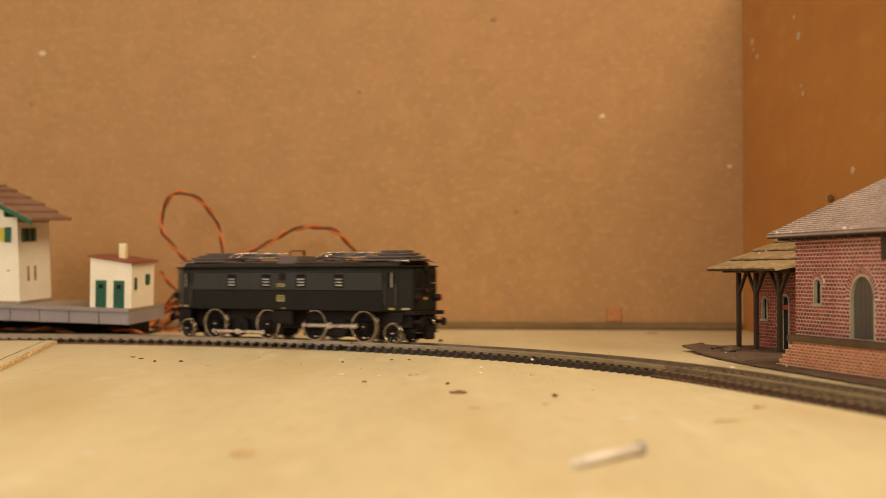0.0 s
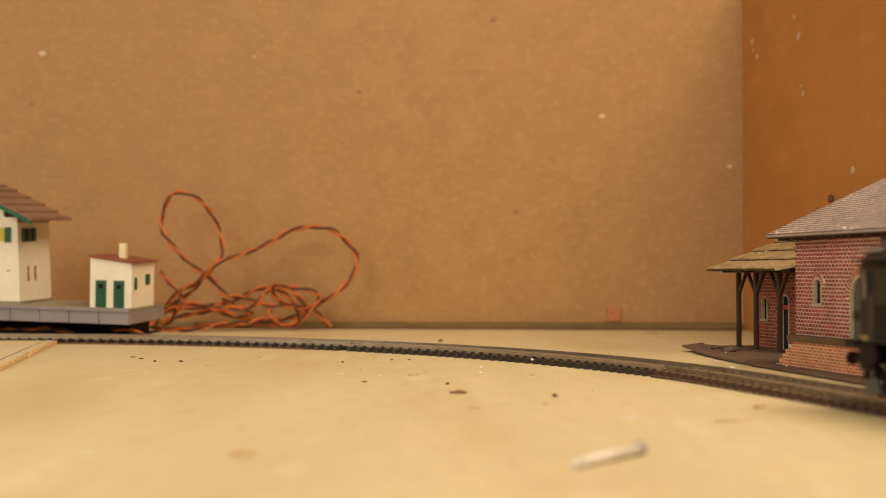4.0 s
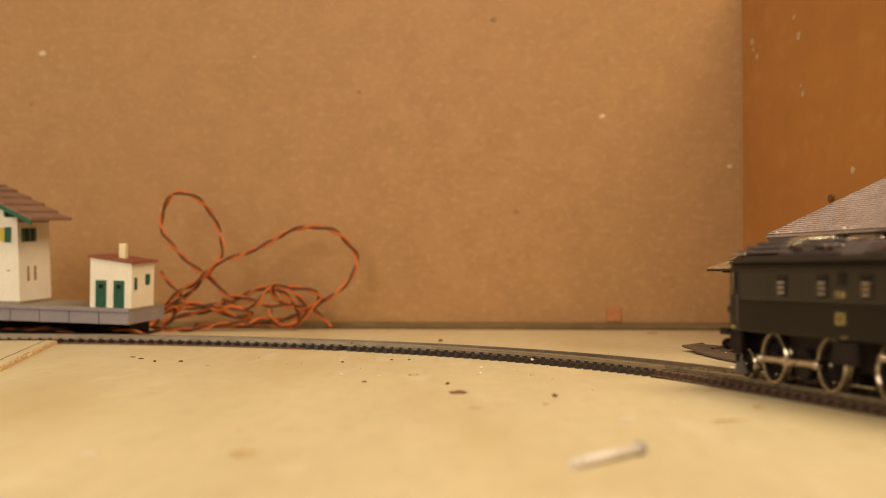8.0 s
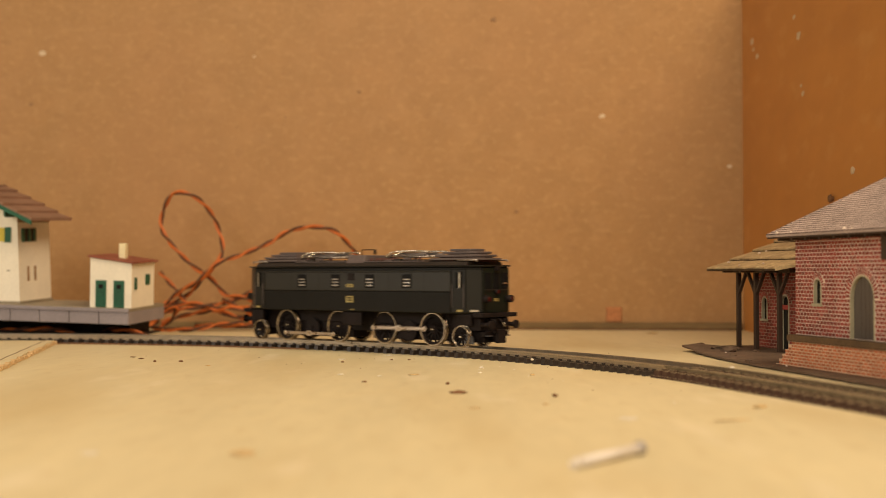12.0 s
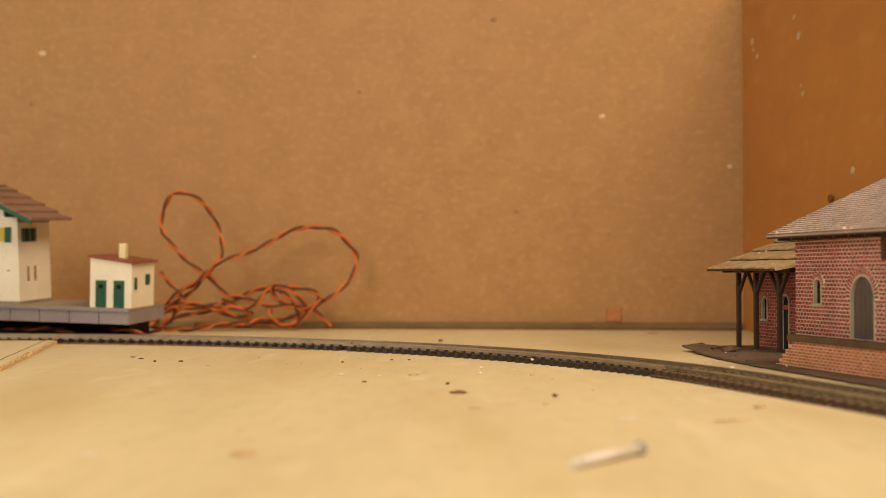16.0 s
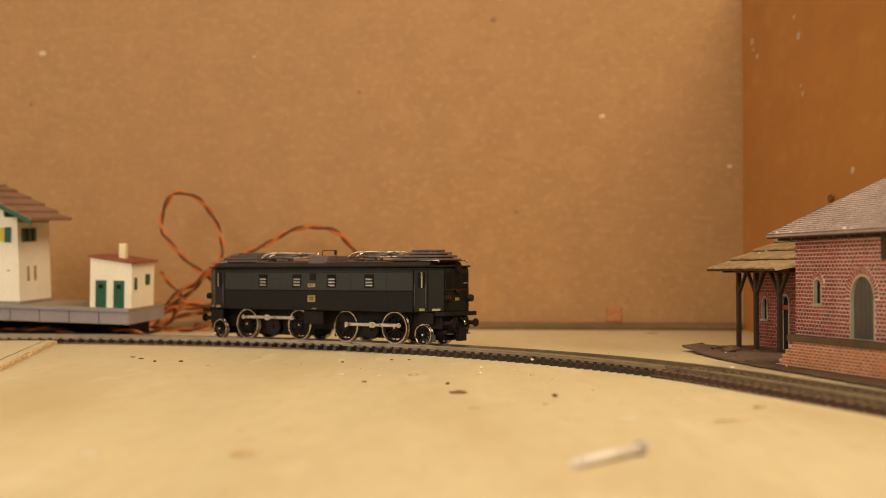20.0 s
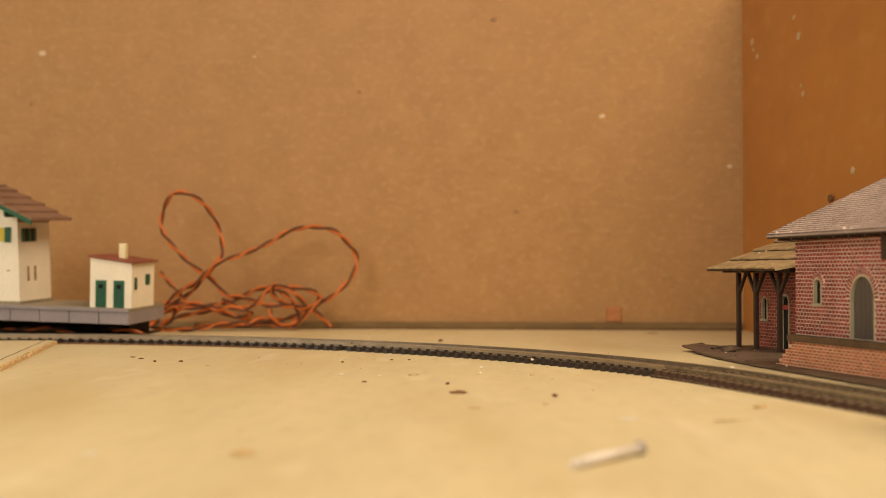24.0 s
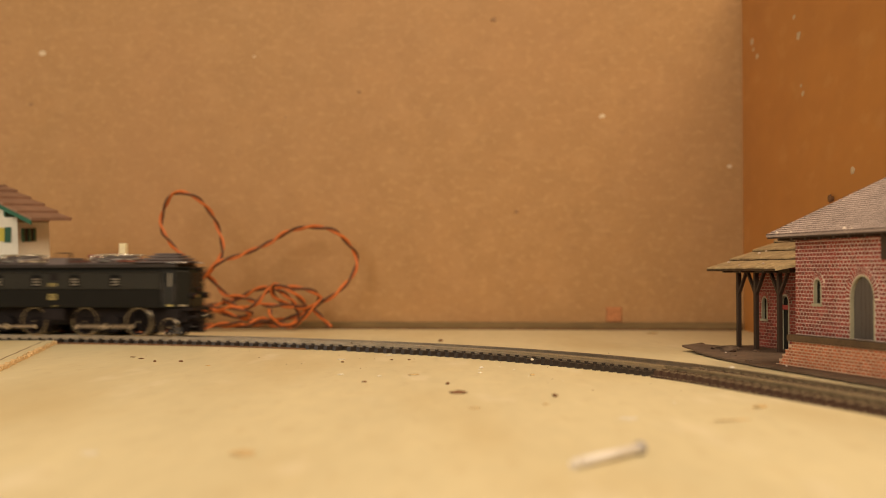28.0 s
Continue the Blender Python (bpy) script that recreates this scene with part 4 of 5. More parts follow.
def station_porch():
    lancet, door = (-162.1, 6.8, 18.2, 26.8), (-138.7, 9.4, 3.0, 26.8)
    bm = bmesh.new()
    pierced_wall(bm, -170, -28.1, 54, 57, 2.0, 52, [lancet, door])
    bmesh.ops.remove_doubles(bm, verts=bm.verts, dist=0.002)
    wall = part("wing_wall", bm, MORTAR_SHADED, station, "brick wall of the low wing")
    bm = bmesh.new()
    lay_bricks(bm, -170, -28.1, 2.3, 51, 54, [lancet, door], 3.9, 1.75)
    tagged(part("brickwork", bm, BRICK, wall, "small red bricks in courses"), kind="stuff")
    boxpart("wing_end", BRICK, station, -170, -167, 57.02, 72, 2, 52, label="brick end of the wing")
    for o in (lancet, door):
        bm = bmesh.new()
        voussoirs(bm, o, 54, 2.2, 14)
        arch = part("brick_arch", bm, BRICK, wall, "fan of red bricks round the head")
        part("arch_bed", arch_bed(o, 54, 2.3), MORTAR_SHADED, arch, "mortar bed with the porch's shade in its colour")
        surround("surround", o, 54, 0.8, wall, o is lancet)
        cx, w, z0, spring = o
        outline = [(cx - w / 2, z0), (cx + w / 2, z0)] + [(cx + w / 2 * math.cos(math.pi * k / 12), spring + w / 2 * math.sin(math.pi * k / 12)) for k in range(13)]
        bm = bmesh.new()
        prism(bm, outline, "y", 55.3, 55.9)
        part("window_pane" if o is lancet else "door_leaf", bm, GLASS, wall, "dark pane" if o is lancet else "dark door leaf with a lit slot")
    boxpart("transom", BRICK, wall, -142.8, -134.6, 53.6, 55.2, 23.6, 26.0, 0.2, "red transom over the door")
    boxpart("door_slot", BRASS, wall, -137.2, -136.3, 55.0, 55.28, 17.5, 21.5, label="brass door handle plate")
    # posts with their Y braces, beam
    for x, y in ((-170.5, 43.0), (-144.0, 40.5), (-117.5, 40.5)):
        bm = bmesh.new()
        box(bm, x - 1.15, x + 1.15, y - 1.15, y + 1.15, 2.0, 42.6, 0.3)
        post = part("post", bm, TIMBER, station, "dark timber porch post")
        for s in (-1, 1) if x > -160 else (1,):
            bm = bmesh.new()
            prism(bm, ((x + s * 1.2, 31.4), (x + s * 1.2, 33.4), (x + s * 8.6, 42.6), (x + s * 10.2, 42.6)), "y", y - 0.8, y + 0.8)
            part("brace", bm, TIMBER, post, "dark slanted brace")
        bm = bmesh.new()
        box(bm, x - 1.0, x + 1.0, y - 9, 54, 42.7, 44.2, 0.2)
        part("rafter", bm, TIMBER, station, "dark porch rafter")
    bm = bmesh.new()
    box(bm, -182, -104, 39.2, 43.2, 42.62, 44.6, 0.3)
    part("beam", bm, TIMBER, station, "dark timber beam")
    # the sanded lean-to roof in four overlapping boards
    rise = math.tan(radians(21.5))
    courses = 4
    for k in range(courses):
        ya, yb = 31.5 + 12.5 * k, 31.5 + 12.5 * (k + 1) + 1.6
        za, zb = 45.4 + (ya - 31.5) * rise, 45.4 + (yb - 31.5) * rise - 1.5
        bm = bmesh.new()
        xl = -185 + 1.2 * k
        xr = (-104 + 26 * k, -104 + 26 * (k + 1.1))
        xr = (min(xr[0], -29), min(xr[1], -29))
        cells = 22
        lower, upper = [], []
        for i in range(cells + 1):
            u = i / cells
            jag = random.uniform(-0.35, 0.35)
            lower.append((xl + (xr[0] - xl) * u, ya + jag, za + random.uniform(-0.18, 0.18)))
            upper.append((xl + (xr[1] - xl) * u, yb, zb))
        lv, uv = [bm.verts.new(p) for p in lower], [bm.verts.new(p) for p in upper]
        lv2, uv2 = [bm.verts.new((p[0], p[1], p[2] - 1.7)) for p in lower], [bm.verts.new((p[0], p[1], p[2] - 1.2)) for p in upper]
        for i in range(cells):
            bm.faces.new((lv[i], lv[i + 1], uv[i + 1], uv[i]))
            bm.faces.new((lv2[i + 1], lv2[i], uv2[i], uv2[i + 1]))
            bm.faces.new((lv2[i], lv2[i + 1], lv[i + 1], lv[i]))
        bm.faces.new((lv2[0], lv[0], uv[0], uv2[0]))
        bm.faces.new((lv[-1], lv2[-1], uv2[-1], uv[-1]))
        # Dark strip on each front edge stands for the shadow gap at the seams.
        lip = bmesh.new()
        for a, b in zip(lower, lower[1:]):
            lip.faces.new([lip.verts.new((p[0], p[1] - 0.12, p[2] - d)) for p, d in ((a, 1.9), (b, 1.9), (b, 0.75), (a, 0.75))])
        bmesh.ops.solidify(lip, geom=lip.faces[:], thickness=-0.1)
        part("board_edge", lip, LEDGE, station, "dark strip on the roof board's edge, with the seam's shade")
        part("roof_board", bm, THATCH, station, "sanded yellowish porch roof board")


def station_specks():
    """Flecks of white paint that lie on the porch roof and on the ground card."""
    rise = math.tan(radians(21.5))
    for x, y, r in ((-172.0, 38.0, 0.8), (-160.0, 50.0, 0.9), (-158.0, 53.0, 0.6), (-126.0, 36.0, 0.7), (-150.0, 34.0, 0.6)):
        bm = bmesh.new()
        bmesh.ops.create_icosphere(bm, subdivisions=1, radius=r)
        bmesh.ops.scale(bm, vec=(1.4, 1.0, 0.6), verts=bm.verts)
        bmesh.ops.translate(bm, verts=bm.verts, vec=(x, y, 45.6 + (y - 31.5) * rise))
        part("paint_speck", bm, MORTAR, station, "white speck of paint")
    for x, y, r in ((-118.0, 12.0, 0.6), (-24.0, -2.5, 0.5)):
        bm = bmesh.new()
        bmesh.ops.create_icosphere(bm, subdivisions=1, radius=r)
        bmesh.ops.translate(bm, verts=bm.verts, vec=(x, y, 3.1 + r * 0.4))
        part("paint_speck", bm, MORTAR, station, "white speck of paint")


def station_ground():
    bm = bmesh.new()
    edge = [(-164, 8.5), (-140, 4.5), (-110, -1.5), (-70, -6.5), (-38, -9.5), (25, -12.7), (75, -15.3), (160, -19), (160, 74), (-176, 74), (-186, 46), (-180, 30)]
    rough = []
    for (xa, ya), (xb, yb) in zip(edge, edge[1:] + edge[:1]):
        n = max(1, int(math.hypot(xb - xa, yb - ya) / 6))
        rough += [(xa + (xb - xa) * k / n + random.uniform(-0.7, 0.7), ya + (yb - ya) * k / n + random.uniform(-0.7, 0.7)) for k in range(n)]
    prism(bm, rough, "z", 2.3, 3.1)
    for v in bm.verts:
        if v.co.x < -112 and v.co.y < 26:
            v.co.z += 1.7 * (-(v.co.x + 112) / 52) ** 1.4
    part("ground_plate", bm, GROUND_CARD, station, "brown gritty ground card with a curled tip")
    for x, y, w in ((-152, 22, 3.0), (-140, 28, 2.0), (-128, 18, 4.0), (-122, 30, 1.6), (-96, 6, 1.8), (-60, -3, 1.5)):
        bm = bmesh.new()
        bmesh.ops.create_icosphere(bm, subdivisions=2, radius=1.0)
        for v in bm.verts:
            k = w * (1 + 0.5 * noise.noise(v.co * 1.6 + Vector((x, y, w))))
            v.co = Vector((x + v.co.x * 1.4 * k, y + v.co.y * k, 3.05 + max(0.0, v.co.z * 0.6 + 0.35) * k * 0.7))
        part("crumb", bm, GROUND_CARD, station, "loose crumb of the ground card")


station_main()
station_roof()
station_porch()
station_ground()
station_specks()


# ---- the platform with the chalet and the outhouse ----
CREAM = material("cream_plastic_render", (0.86, 0.80, 0.68), 0.55, vary=0.07, coarse=40, fine=600, bump=0.08)
GREY_PLATFORM = material("grey_platform_plastic", (0.28, 0.245, 0.268), 0.55, vary=0.12, coarse=40, fine=500, bump=0.06)
DECK = material("dusty_deck", (0.28, 0.235, 0.17), 0.8, vary=0.2, coarse=50, fine=500, bump=0.15)
SHUTTER = material("green_shutter", (0.016, 0.100, 0.058), 0.5, vary=0.15, coarse=90, fine=900, bump=0.05)
ROOF_BROWN = material("brown_plank_roof", (0.27, 0.155, 0.108), 0.65, vary=0.18, coarse=60, fine=600, bump=0.12, island=0.12)
ROOF_RUST = material("rust_roof", (0.25, 0.075, 0.045), 0.65, vary=0.15, coarse=60, fine=600, bump=0.1)
YELLOW = material("yellow_window", (0.62, 0.50, 0.07), 0.5, vary=0.1)
WOODBAND = material("brown_band", (0.30, 0.18, 0.085), 0.65, vary=0.2, coarse=60, fine=600, bump=0.12)

DECKSET = mm_pose(-203.5, 893, 19.9, 2.2, 1.75, -10)


def platform():
    p = thing("station_platform", DECKSET, "grey plastic station platform with panelled edge and dusty deck", "model platform")
    boxpart("deck", DECK, p, -230, 0, 0.3, 62, -2.0, 0.0, 0.3, "dusty brown deck")
    boxpart("edge_strip", GREY_PLATFORM, p, -230, 0.3, -0.6, 0.28, -2.2, 0.1, 0.2, "grey coping strip")
    for k in range(11):
        boxpart("edge_panel", GREY_PLATFORM, p, -20.6 * (k + 1) + 0.35, -20.6 * k - 0.1, 0.2, 2.0, -10.2, -2.25, 0.25, "grey edge panel")
    boxpart("end_panel", GREY_PLATFORM, p, -1.6, 0, 2.05, 62, -10.2, -2.05, 0.2, "grey end panel")
    # Added black block and sheet: they stand in for the shade underneath.
    boxpart("base", BLACK, p, -226, -9, 24, 58, -18.4, -2.05, label="added black block, standing for the shade under the platform")
    boxpart("base_plate", BLACK, p, -226, -0.5, 0.5, 58, -19.3, -18.45, label="black sheet standing for the shade under the platform")
    return p


def chalet():
    house = thing("chalet", DECKSET @ mm_pose(0, 0, 1.7), "cream model chalet with green shutters and brown plank roof", "model building")
    x0, x1, y0, y1, top = -152.0, -84.6, 12.0, 58.0, 61.4
    batter = 3.0 / top
    foot0, foot1 = x0 - 3.0, x1 + 3.0
    xm, pitch = (x0 + x1) / 2, radians(24.5)
    slope = math.tan(pitch)
    peak = top + (x1 - xm) * slope
    boxpart("foundation", DECK, house, foot0 - 1.0, foot1 + 1.0, y0 - 1.0, y1 + 1.0, -1.68, 0.0, 0.2, "dusty foundation slab")
    for ya in (y0, y1 - 2):
        bm = bmesh.new()
        prism(bm, ((foot0, 0), (foot1, 0), (x1, top), (xm, peak), (x0, top)), "y", ya, ya + 2)
        part("gable_wall", bm, CREAM, house, "cream rendered gable wall, battered and stained")
    for xa, xb, w in ((foot0, x0, 2), (foot1, x1, -2)):
        bm = bmesh.new()
        prism(bm, sorted(((xa, 0), (xa + w, 0))) + sorted(((xb, top), (xb + w, top)))[::-1], "y", y0 + 2.02, y1 - 2.02)
        part("side_wall", bm, CREAM, house, "cream rendered battered side wall")

    def on_side(name, mat, ya, yb, za, zb, deep, label):
        """A flat piece on the leaning side wall."""
        bm = bmesh.new()
        prism(bm, [(foot1 - batter * z + d, z) for d, z in ((-0.1, za), (deep, za), (deep, zb), (-0.1, zb))], "y", ya, yb)
        return part(name, bm, mat, house, label)

    # Brown band: boards, with the shade under the eaves put into one colour.
    on_side("board_storey", WOODBAND, y0 + 0.2, y1, 52.5, top, 0.45, "brown band of boards with the eaves' shade in its colour")
    # side windows with shutters
    for y, m in ((19.0, SHUTTER), (23.0, GLASS), (27.5, SHUTTER), (31.0, GLASS), (35.0, SHUTTER)):
        on_side("shutter" if m is SHUTTER else "pane", m, y - 1.9, y + 1.9, 39.6, 48.6, 0.9 if m is SHUTTER else 0.6, "green shutter" if m is SHUTTER else "dark pane")
    for y in (25.0, 35.0):
        on_side("slot_window", WOODBAND, y - 1.3, y + 1.3, 13.2, 23.0, 0.35, "narrow brown window")
    # gable windows
    for x in (-95.6, -125.0, -142.0):
        boxpart("pane", YELLOW, house, x - 2.6, x + 2.6, y0 - 0.35, y0 + 0.2, 39.6, 48.8, 0.1, "yellow window")
        for s in (-1, 1):
            boxpart("shutter", SHUTTER, house, x + s * 5.0 - 2.2, x + s * 5.0 + 2.2, y0 - 0.7, y0 + 0.2, 39.1, 49.2, 0.15, "green shutter")
    for x, z, w, h in ((-98.0, 8.5, 1.0, 4.0), (-90.0, 20.0, 2.4, 0.7), (-106.0, 14.0, 0.8, 2.6)):
        boxpart("stain", DECK, house, x - w / 2, x + w / 2, y0 - 0.06, y0 + 0.1, z, z + h, label="brown scuff on the render")
    # roof: two slopes of stepped boards, barge boards
    over, front, back = 17.0, 13.0, 1.5
    eave_x, eave_z = x1 + over, top - over * slope
    length = (eave_x - xm) / math.cos(pitch)
    for s in (1, -1):
        slope_part = thing("roof_slope", Matrix.Identity(4), "brown roof in stepped planks", "")
        slope_part.parent = house
        rows = 5
        for k in range(rows):
            a, b = length * k / rows, length * (k + 1) / rows + 1.5
            for j in range(6):
                ya = y0 - front + (y1 + back - y0 + front) * j / 6
                yb = y0 - front + (y1 + back - y0 + front) * (j + 1) / 6 - 0.15
                def at(d, lift):
                    return (xm + s * (eave_x - xm - d * math.cos(pitch)), eave_z + d * math.sin(pitch) + lift)
                (xa, za), (xb, zb) = at(a, 2.4), at(b, 0.7)
                (xc, zc), (xd, zd) = at(a, 0.4), at(b, 0.2)
                bm = bmesh.new()
                v = [bm.verts.new(c) for c in ((xa, ya, za), (xa, yb, za), (xb, yb, zb), (xb, ya, zb), (xc, ya, zc), (xc, yb, zc), (xd, yb, zd), (xd, ya, zd))]
                f = [bm.faces.new([v[i] for i in q]) for q in ((0, 1, 2, 3), (7, 6, 5, 4), (4, 5, 1, 0), (5, 6, 2, 1), (7, 4, 0, 3), (6, 7, 3, 2))]
                bmesh.ops.recalc_face_normals(bm, faces=f)
                part("roof_plank", bm, ROOF_BROWN, slope_part)
        bm = bmesh.new()
        outline = [(xm + s * (eave_x - xm) * u, eave_z + (eave_x - xm) * (1 - u) * slope + d) for u, d in ((1, 0.6), (0, 0.6), (0, -2.2), (1, -2.2))]
        prism(bm, outline, "y", y0 - front - 0.6, y0 - front + 0.6)
        part("barge_board", bm, SHUTTER, house, "green barge board")
        bm = bmesh.new()
        prism(bm, [(x1 - 3.0, top - 0.5), (x1 - 1.8, top - 0.5), (x1 - 1.8, top - 5.5), (x1 - 3.0, top - 4)] if s > 0 else [(x0 + 1.8, top - 0.5), (x0 + 3, top - 0.5), (x0 + 3, top - 4), (x0 + 1.8, top - 5.5)], "y", y0 - front + 0.7, y0 - 0.02)
        part("purlin_end", bm, SHUTTER, house, "green purlin bracket")


def outhouse():
    shed = thing("outhouse", DECKSET, "small cream model outhouse with two green doors and rusty roof", "model building")
    x0, x1, y0, y1, h = -28.8, 0.0, 4.5, 43.0, 29.4
    bm = bmesh.new()
    prism(bm, ((x0, 0), (x1, 0), (x1, h), (x0, h + 3.4)), "y", y0, y1, 0.25)
    part("shell", bm, CREAM, shed, "cream rendered shell")
    for x in (-21.0, -8.6):
        door = boxpart("door", SHUTTER, shed, x - 3.7, x + 3.7, y0 - 0.5, y0 + 0.2, 0.3, 18.0, 0.2, "green plank door")
        boxpart("peephole", BLACK, door, x - 1.5, x + 1.5, y0 - 0.65, y0 - 0.48, 12.6, 15.4, label="dark peephole")
        for k in (-1, 0, 1):
            boxpart("plank_joint", BLACK, door, x + k * 1.85 - 0.08, x + k * 1.85 + 0.08, y0 - 0.56, y0 - 0.49, 0.6, 12.2)
    for y, w in ((11.0, 2.0), (31.0, 3.6)):
        boxpart("side_window", SHUTTER, shed, x1 - 0.1, x1 + 0.5, y - w, y + w, 12.0 if w < 3 else 14.5, 20.0 if w < 3 else 21.5, 0.15, "small green shuttered window")
    bm = bmesh.new()
    prism(bm, ((x1 + 2.2, h - 0.2), (x1 + 2.2, h + 1.1), (x0 - 1.2, h + 4.9), (x0 - 1.2, h + 3.6)), "y", y0 - 1.6, y1 + 2.0, 0.2)
    part("roof", bm, ROOF_RUST, shed, "rust-brown flat roof")
    bm = bmesh.new()
    prism(bm, ((-15.0, 18), (-10.4, 18), (-10.4, 22.6), (-15.0, 22.6)), "z", h + 1.4, h + 12.4, 0.4)
    part("chimney", bm, material("yellowed_cream_plastic", (0.84, 0.75, 0.48), 0.55, vary=0.07, coarse=40, fine=600, bump=0.08), shed, "yellowed cream chimney")


platform()
chalet()
outhouse()


# ---- twisted cable tangle behind the track ----
def through_points(points, count):
    """A smooth line through points (Catmull-Rom)."""
    p = [Vector(q) for q in points]
    p = [2 * p[0] - p[1]] + p + [2 * p[-1] - p[-2]]
    out = []
    for i in range(1, len(p) - 2):
        for k in range(count):
            t = k / count
            out.append(0.5 * (2 * p[i] + (p[i + 1] - p[i - 1]) * t + (2 * p[i - 1] - 5 * p[i] + 4 * p[i + 1] - p[i + 2]) * t * t + (3 * p[i] - p[i - 1] - 3 * p[i + 1] + p[i + 2]) * t ** 3))
    out.append(p[-2])
    return out


def twisted_cable(points, label, lay=27.0, r=0.95):
    line = through_points(points, 14)
    cable = thing("twisted_cable", pose(0, 0, 0), label, "cable", "tangled cables")
    for phase, mat, name in ((0.0, ORANGE_PLASTIC, "orange_strand"), (math.pi, BROWN_PLASTIC, "brown_strand")):
        run, up, pts = 0.0, Vector((0.1, -0.9, 0.4)), []
        for i, p in enumerate(line):
            d = (line[min(i + 1, len(line) - 1)] - line[max(i - 1, 0)]).normalized()
            a = d.cross(up).normalized()
            up = a.cross(d).normalized()
            if i:
                run += (p - line[i - 1]).length
            w = 2 * math.pi * run / lay + phase
            q = p + (a * math.cos(w) + up * math.sin(w)) * r * 0.98
            q.z = max(q.z, r + 0.05)
            pts.append(q)
        bm = bmesh.new()
        tube(bm, pts, r, 8)
        part(name, bm, mat, cable, "orange strand" if phase == 0 else "dark brown strand")
    return cable


twisted_cable(((-84.0, 1030.0, 2.3), (-95.0, 1035.8, 13.5), (-101.1, 1033.1, 17.0), (-119.3, 1025.9, 18.9), (-131.8, 1024.7, 19.4), (-149.5, 1031.3, 24.8), (-162.9, 1036.0, 26.8), (-172.8, 1031.9, 38.3), (-186.3, 1025.0, 48.9), (-199.0, 1025.4, 61.5), (-209.7, 1032.5, 74.3), (-211.2, 1035.9, 85.1), (-204.3, 1030.6, 99.6), (-194.6, 1024.4, 103.0), (-182.4, 1026.4, 98.5), (-173.1, 1033.6, 87.0), (-167.9, 1035.6, 74.3), (-164.4, 1029.3, 61.5), (-167.3, 1024.1, 50.9), (-178.4, 1027.5, 39.6), (-190.2, 1034.6, 27.8), (-205.1, 1035.0, 19.3), (-214.2, 1028.1, 12.8)), "orange and brown twisted cable standing up in a loop")
twisted_cable(((-216.5, 1029.0, 10.2), (-199.6, 1028.5, 27.0), (-181.5, 1021.3, 37.1), (-166.3, 1018.1, 50.5), (-148.3, 1023.5, 57.1), (-128.1, 1029.6, 66.4), (-115.3, 1027.5, 73.9), (-97.7, 1020.2, 77.0), (-80.9, 1018.5, 74.4), (-70.9, 1024.8, 65.4), (-64.5, 1029.9, 54.9), (-66.8, 1026.4, 42.3), (-76.8, 1019.3, 29.8), (-89.3, 1019.1, 21.5), (-102.5, 1026.1, 17.2), (-117.7, 1030.0, 20.1), (-126.4, 1025.1, 27.7), (-123.9, 1018.6, 34.5), (-112.4, 1020.0, 29.9), (-102.7, 1027.2, 19.2), (-106.3, 1029.7, 7.4), (-118.2, 1023.8, 2.8), (-126.8, 1018.2, 10.4), (-127.9, 1021.0, 16.1)), "orange and brown twisted cable in a wide loop")
twisted_cable(((-213.6, 1041.5, 43.9), (-200.8, 1035.1, 31.2), (-189.3, 1030.0, 19.4), (-177.3, 1033.8, 18.4), (-155.1, 1040.8, 23.3), (-142.3, 1040.8, 30.1), (-124.5, 1033.8, 32.7), (-102.9, 1030.0, 31.0), (-92.8, 1035.0, 25.4), (-98.5, 1041.4, 16.3), (-114.6, 1039.9, 9.6), (-132.8, 1032.7, 6.1), (-149.3, 1030.3, 3.6), (-167.2, 1036.3, 3.6), (-187.2, 1041.9, 3.6)), "tangled orange and brown twisted cable on the board")
twisted_cable(((-220.3, 1030.8, 3.9), (-209.3, 1024.5, 12.5), (-194.9, 1026.2, 16.6), (-179.4, 1033.5, 16.8), (-162.8, 1035.6, 12.4), (-145.0, 1029.5, 8.4), (-129.6, 1024.1, 5.6), (-115.3, 1027.3, 3.3), (-108.5, 1034.4, 10.6), (-114.0, 1035.1, 23.3), (-128.0, 1028.3, 31.1), (-140.0, 1024.0, 19.4), (-151.2, 1028.5, 17.2), (-164.9, 1035.2, 23.5)), "tangled orange and brown twisted cable on the board")
twisted_cable(((-303.4, 970.5, 2.9), (-287.4, 970.0, 4.0), (-261.5, 976.9, 3.7), (-234.5, 981.0, 2.6), (-213.4, 976.3, 5.6), (-196.1, 969.7, 3.4)), "orange and brown twisted cable lying under the platform")
twisted_cable(((-142.6, 1012.2, 7.3), (-133.0, 1018.1, 9.1), (-121.2, 1023.8, 6.0), (-110.4, 1021.0, 4.8), (-98.0, 1013.8, 14.6), (-87.9, 1012.7, 24.5)), "short end of orange and brown twisted cable")
twisted_cable(((-221.2, 1012.0, 2.0), (-211.9, 1017.0, 6.5), (-204.4, 1010.7, 15.8), (-194.6, 1007.4, 17.9), (-199.7, 1014.5, 9.0), (-208.4, 1016.0, 3.2), (-199.8, 1008.5, 2.0), (-181.3, 1008.9, 2.1), (-166.0, 1016.3, 5.1), (-147.0, 1014.0, 6.4)), "tangled orange and brown twisted cable on the board")
twisted_cable(((-218.8, 1024.2, 11.2), (-202.5, 1022.1, 18.4), (-182.5, 1015.2, 20.6), (-166.5, 1019.1, 16.3), (-152.8, 1025.0, 10.2), (-141.5, 1019.6, 12.9), (-155.4, 1015.1, 17.6), (-175.2, 1021.6, 14.6), (-194.6, 1024.5, 11.2), (-207.8, 1017.2, 6.4)), "tangled orange and brown twisted cable on the board")


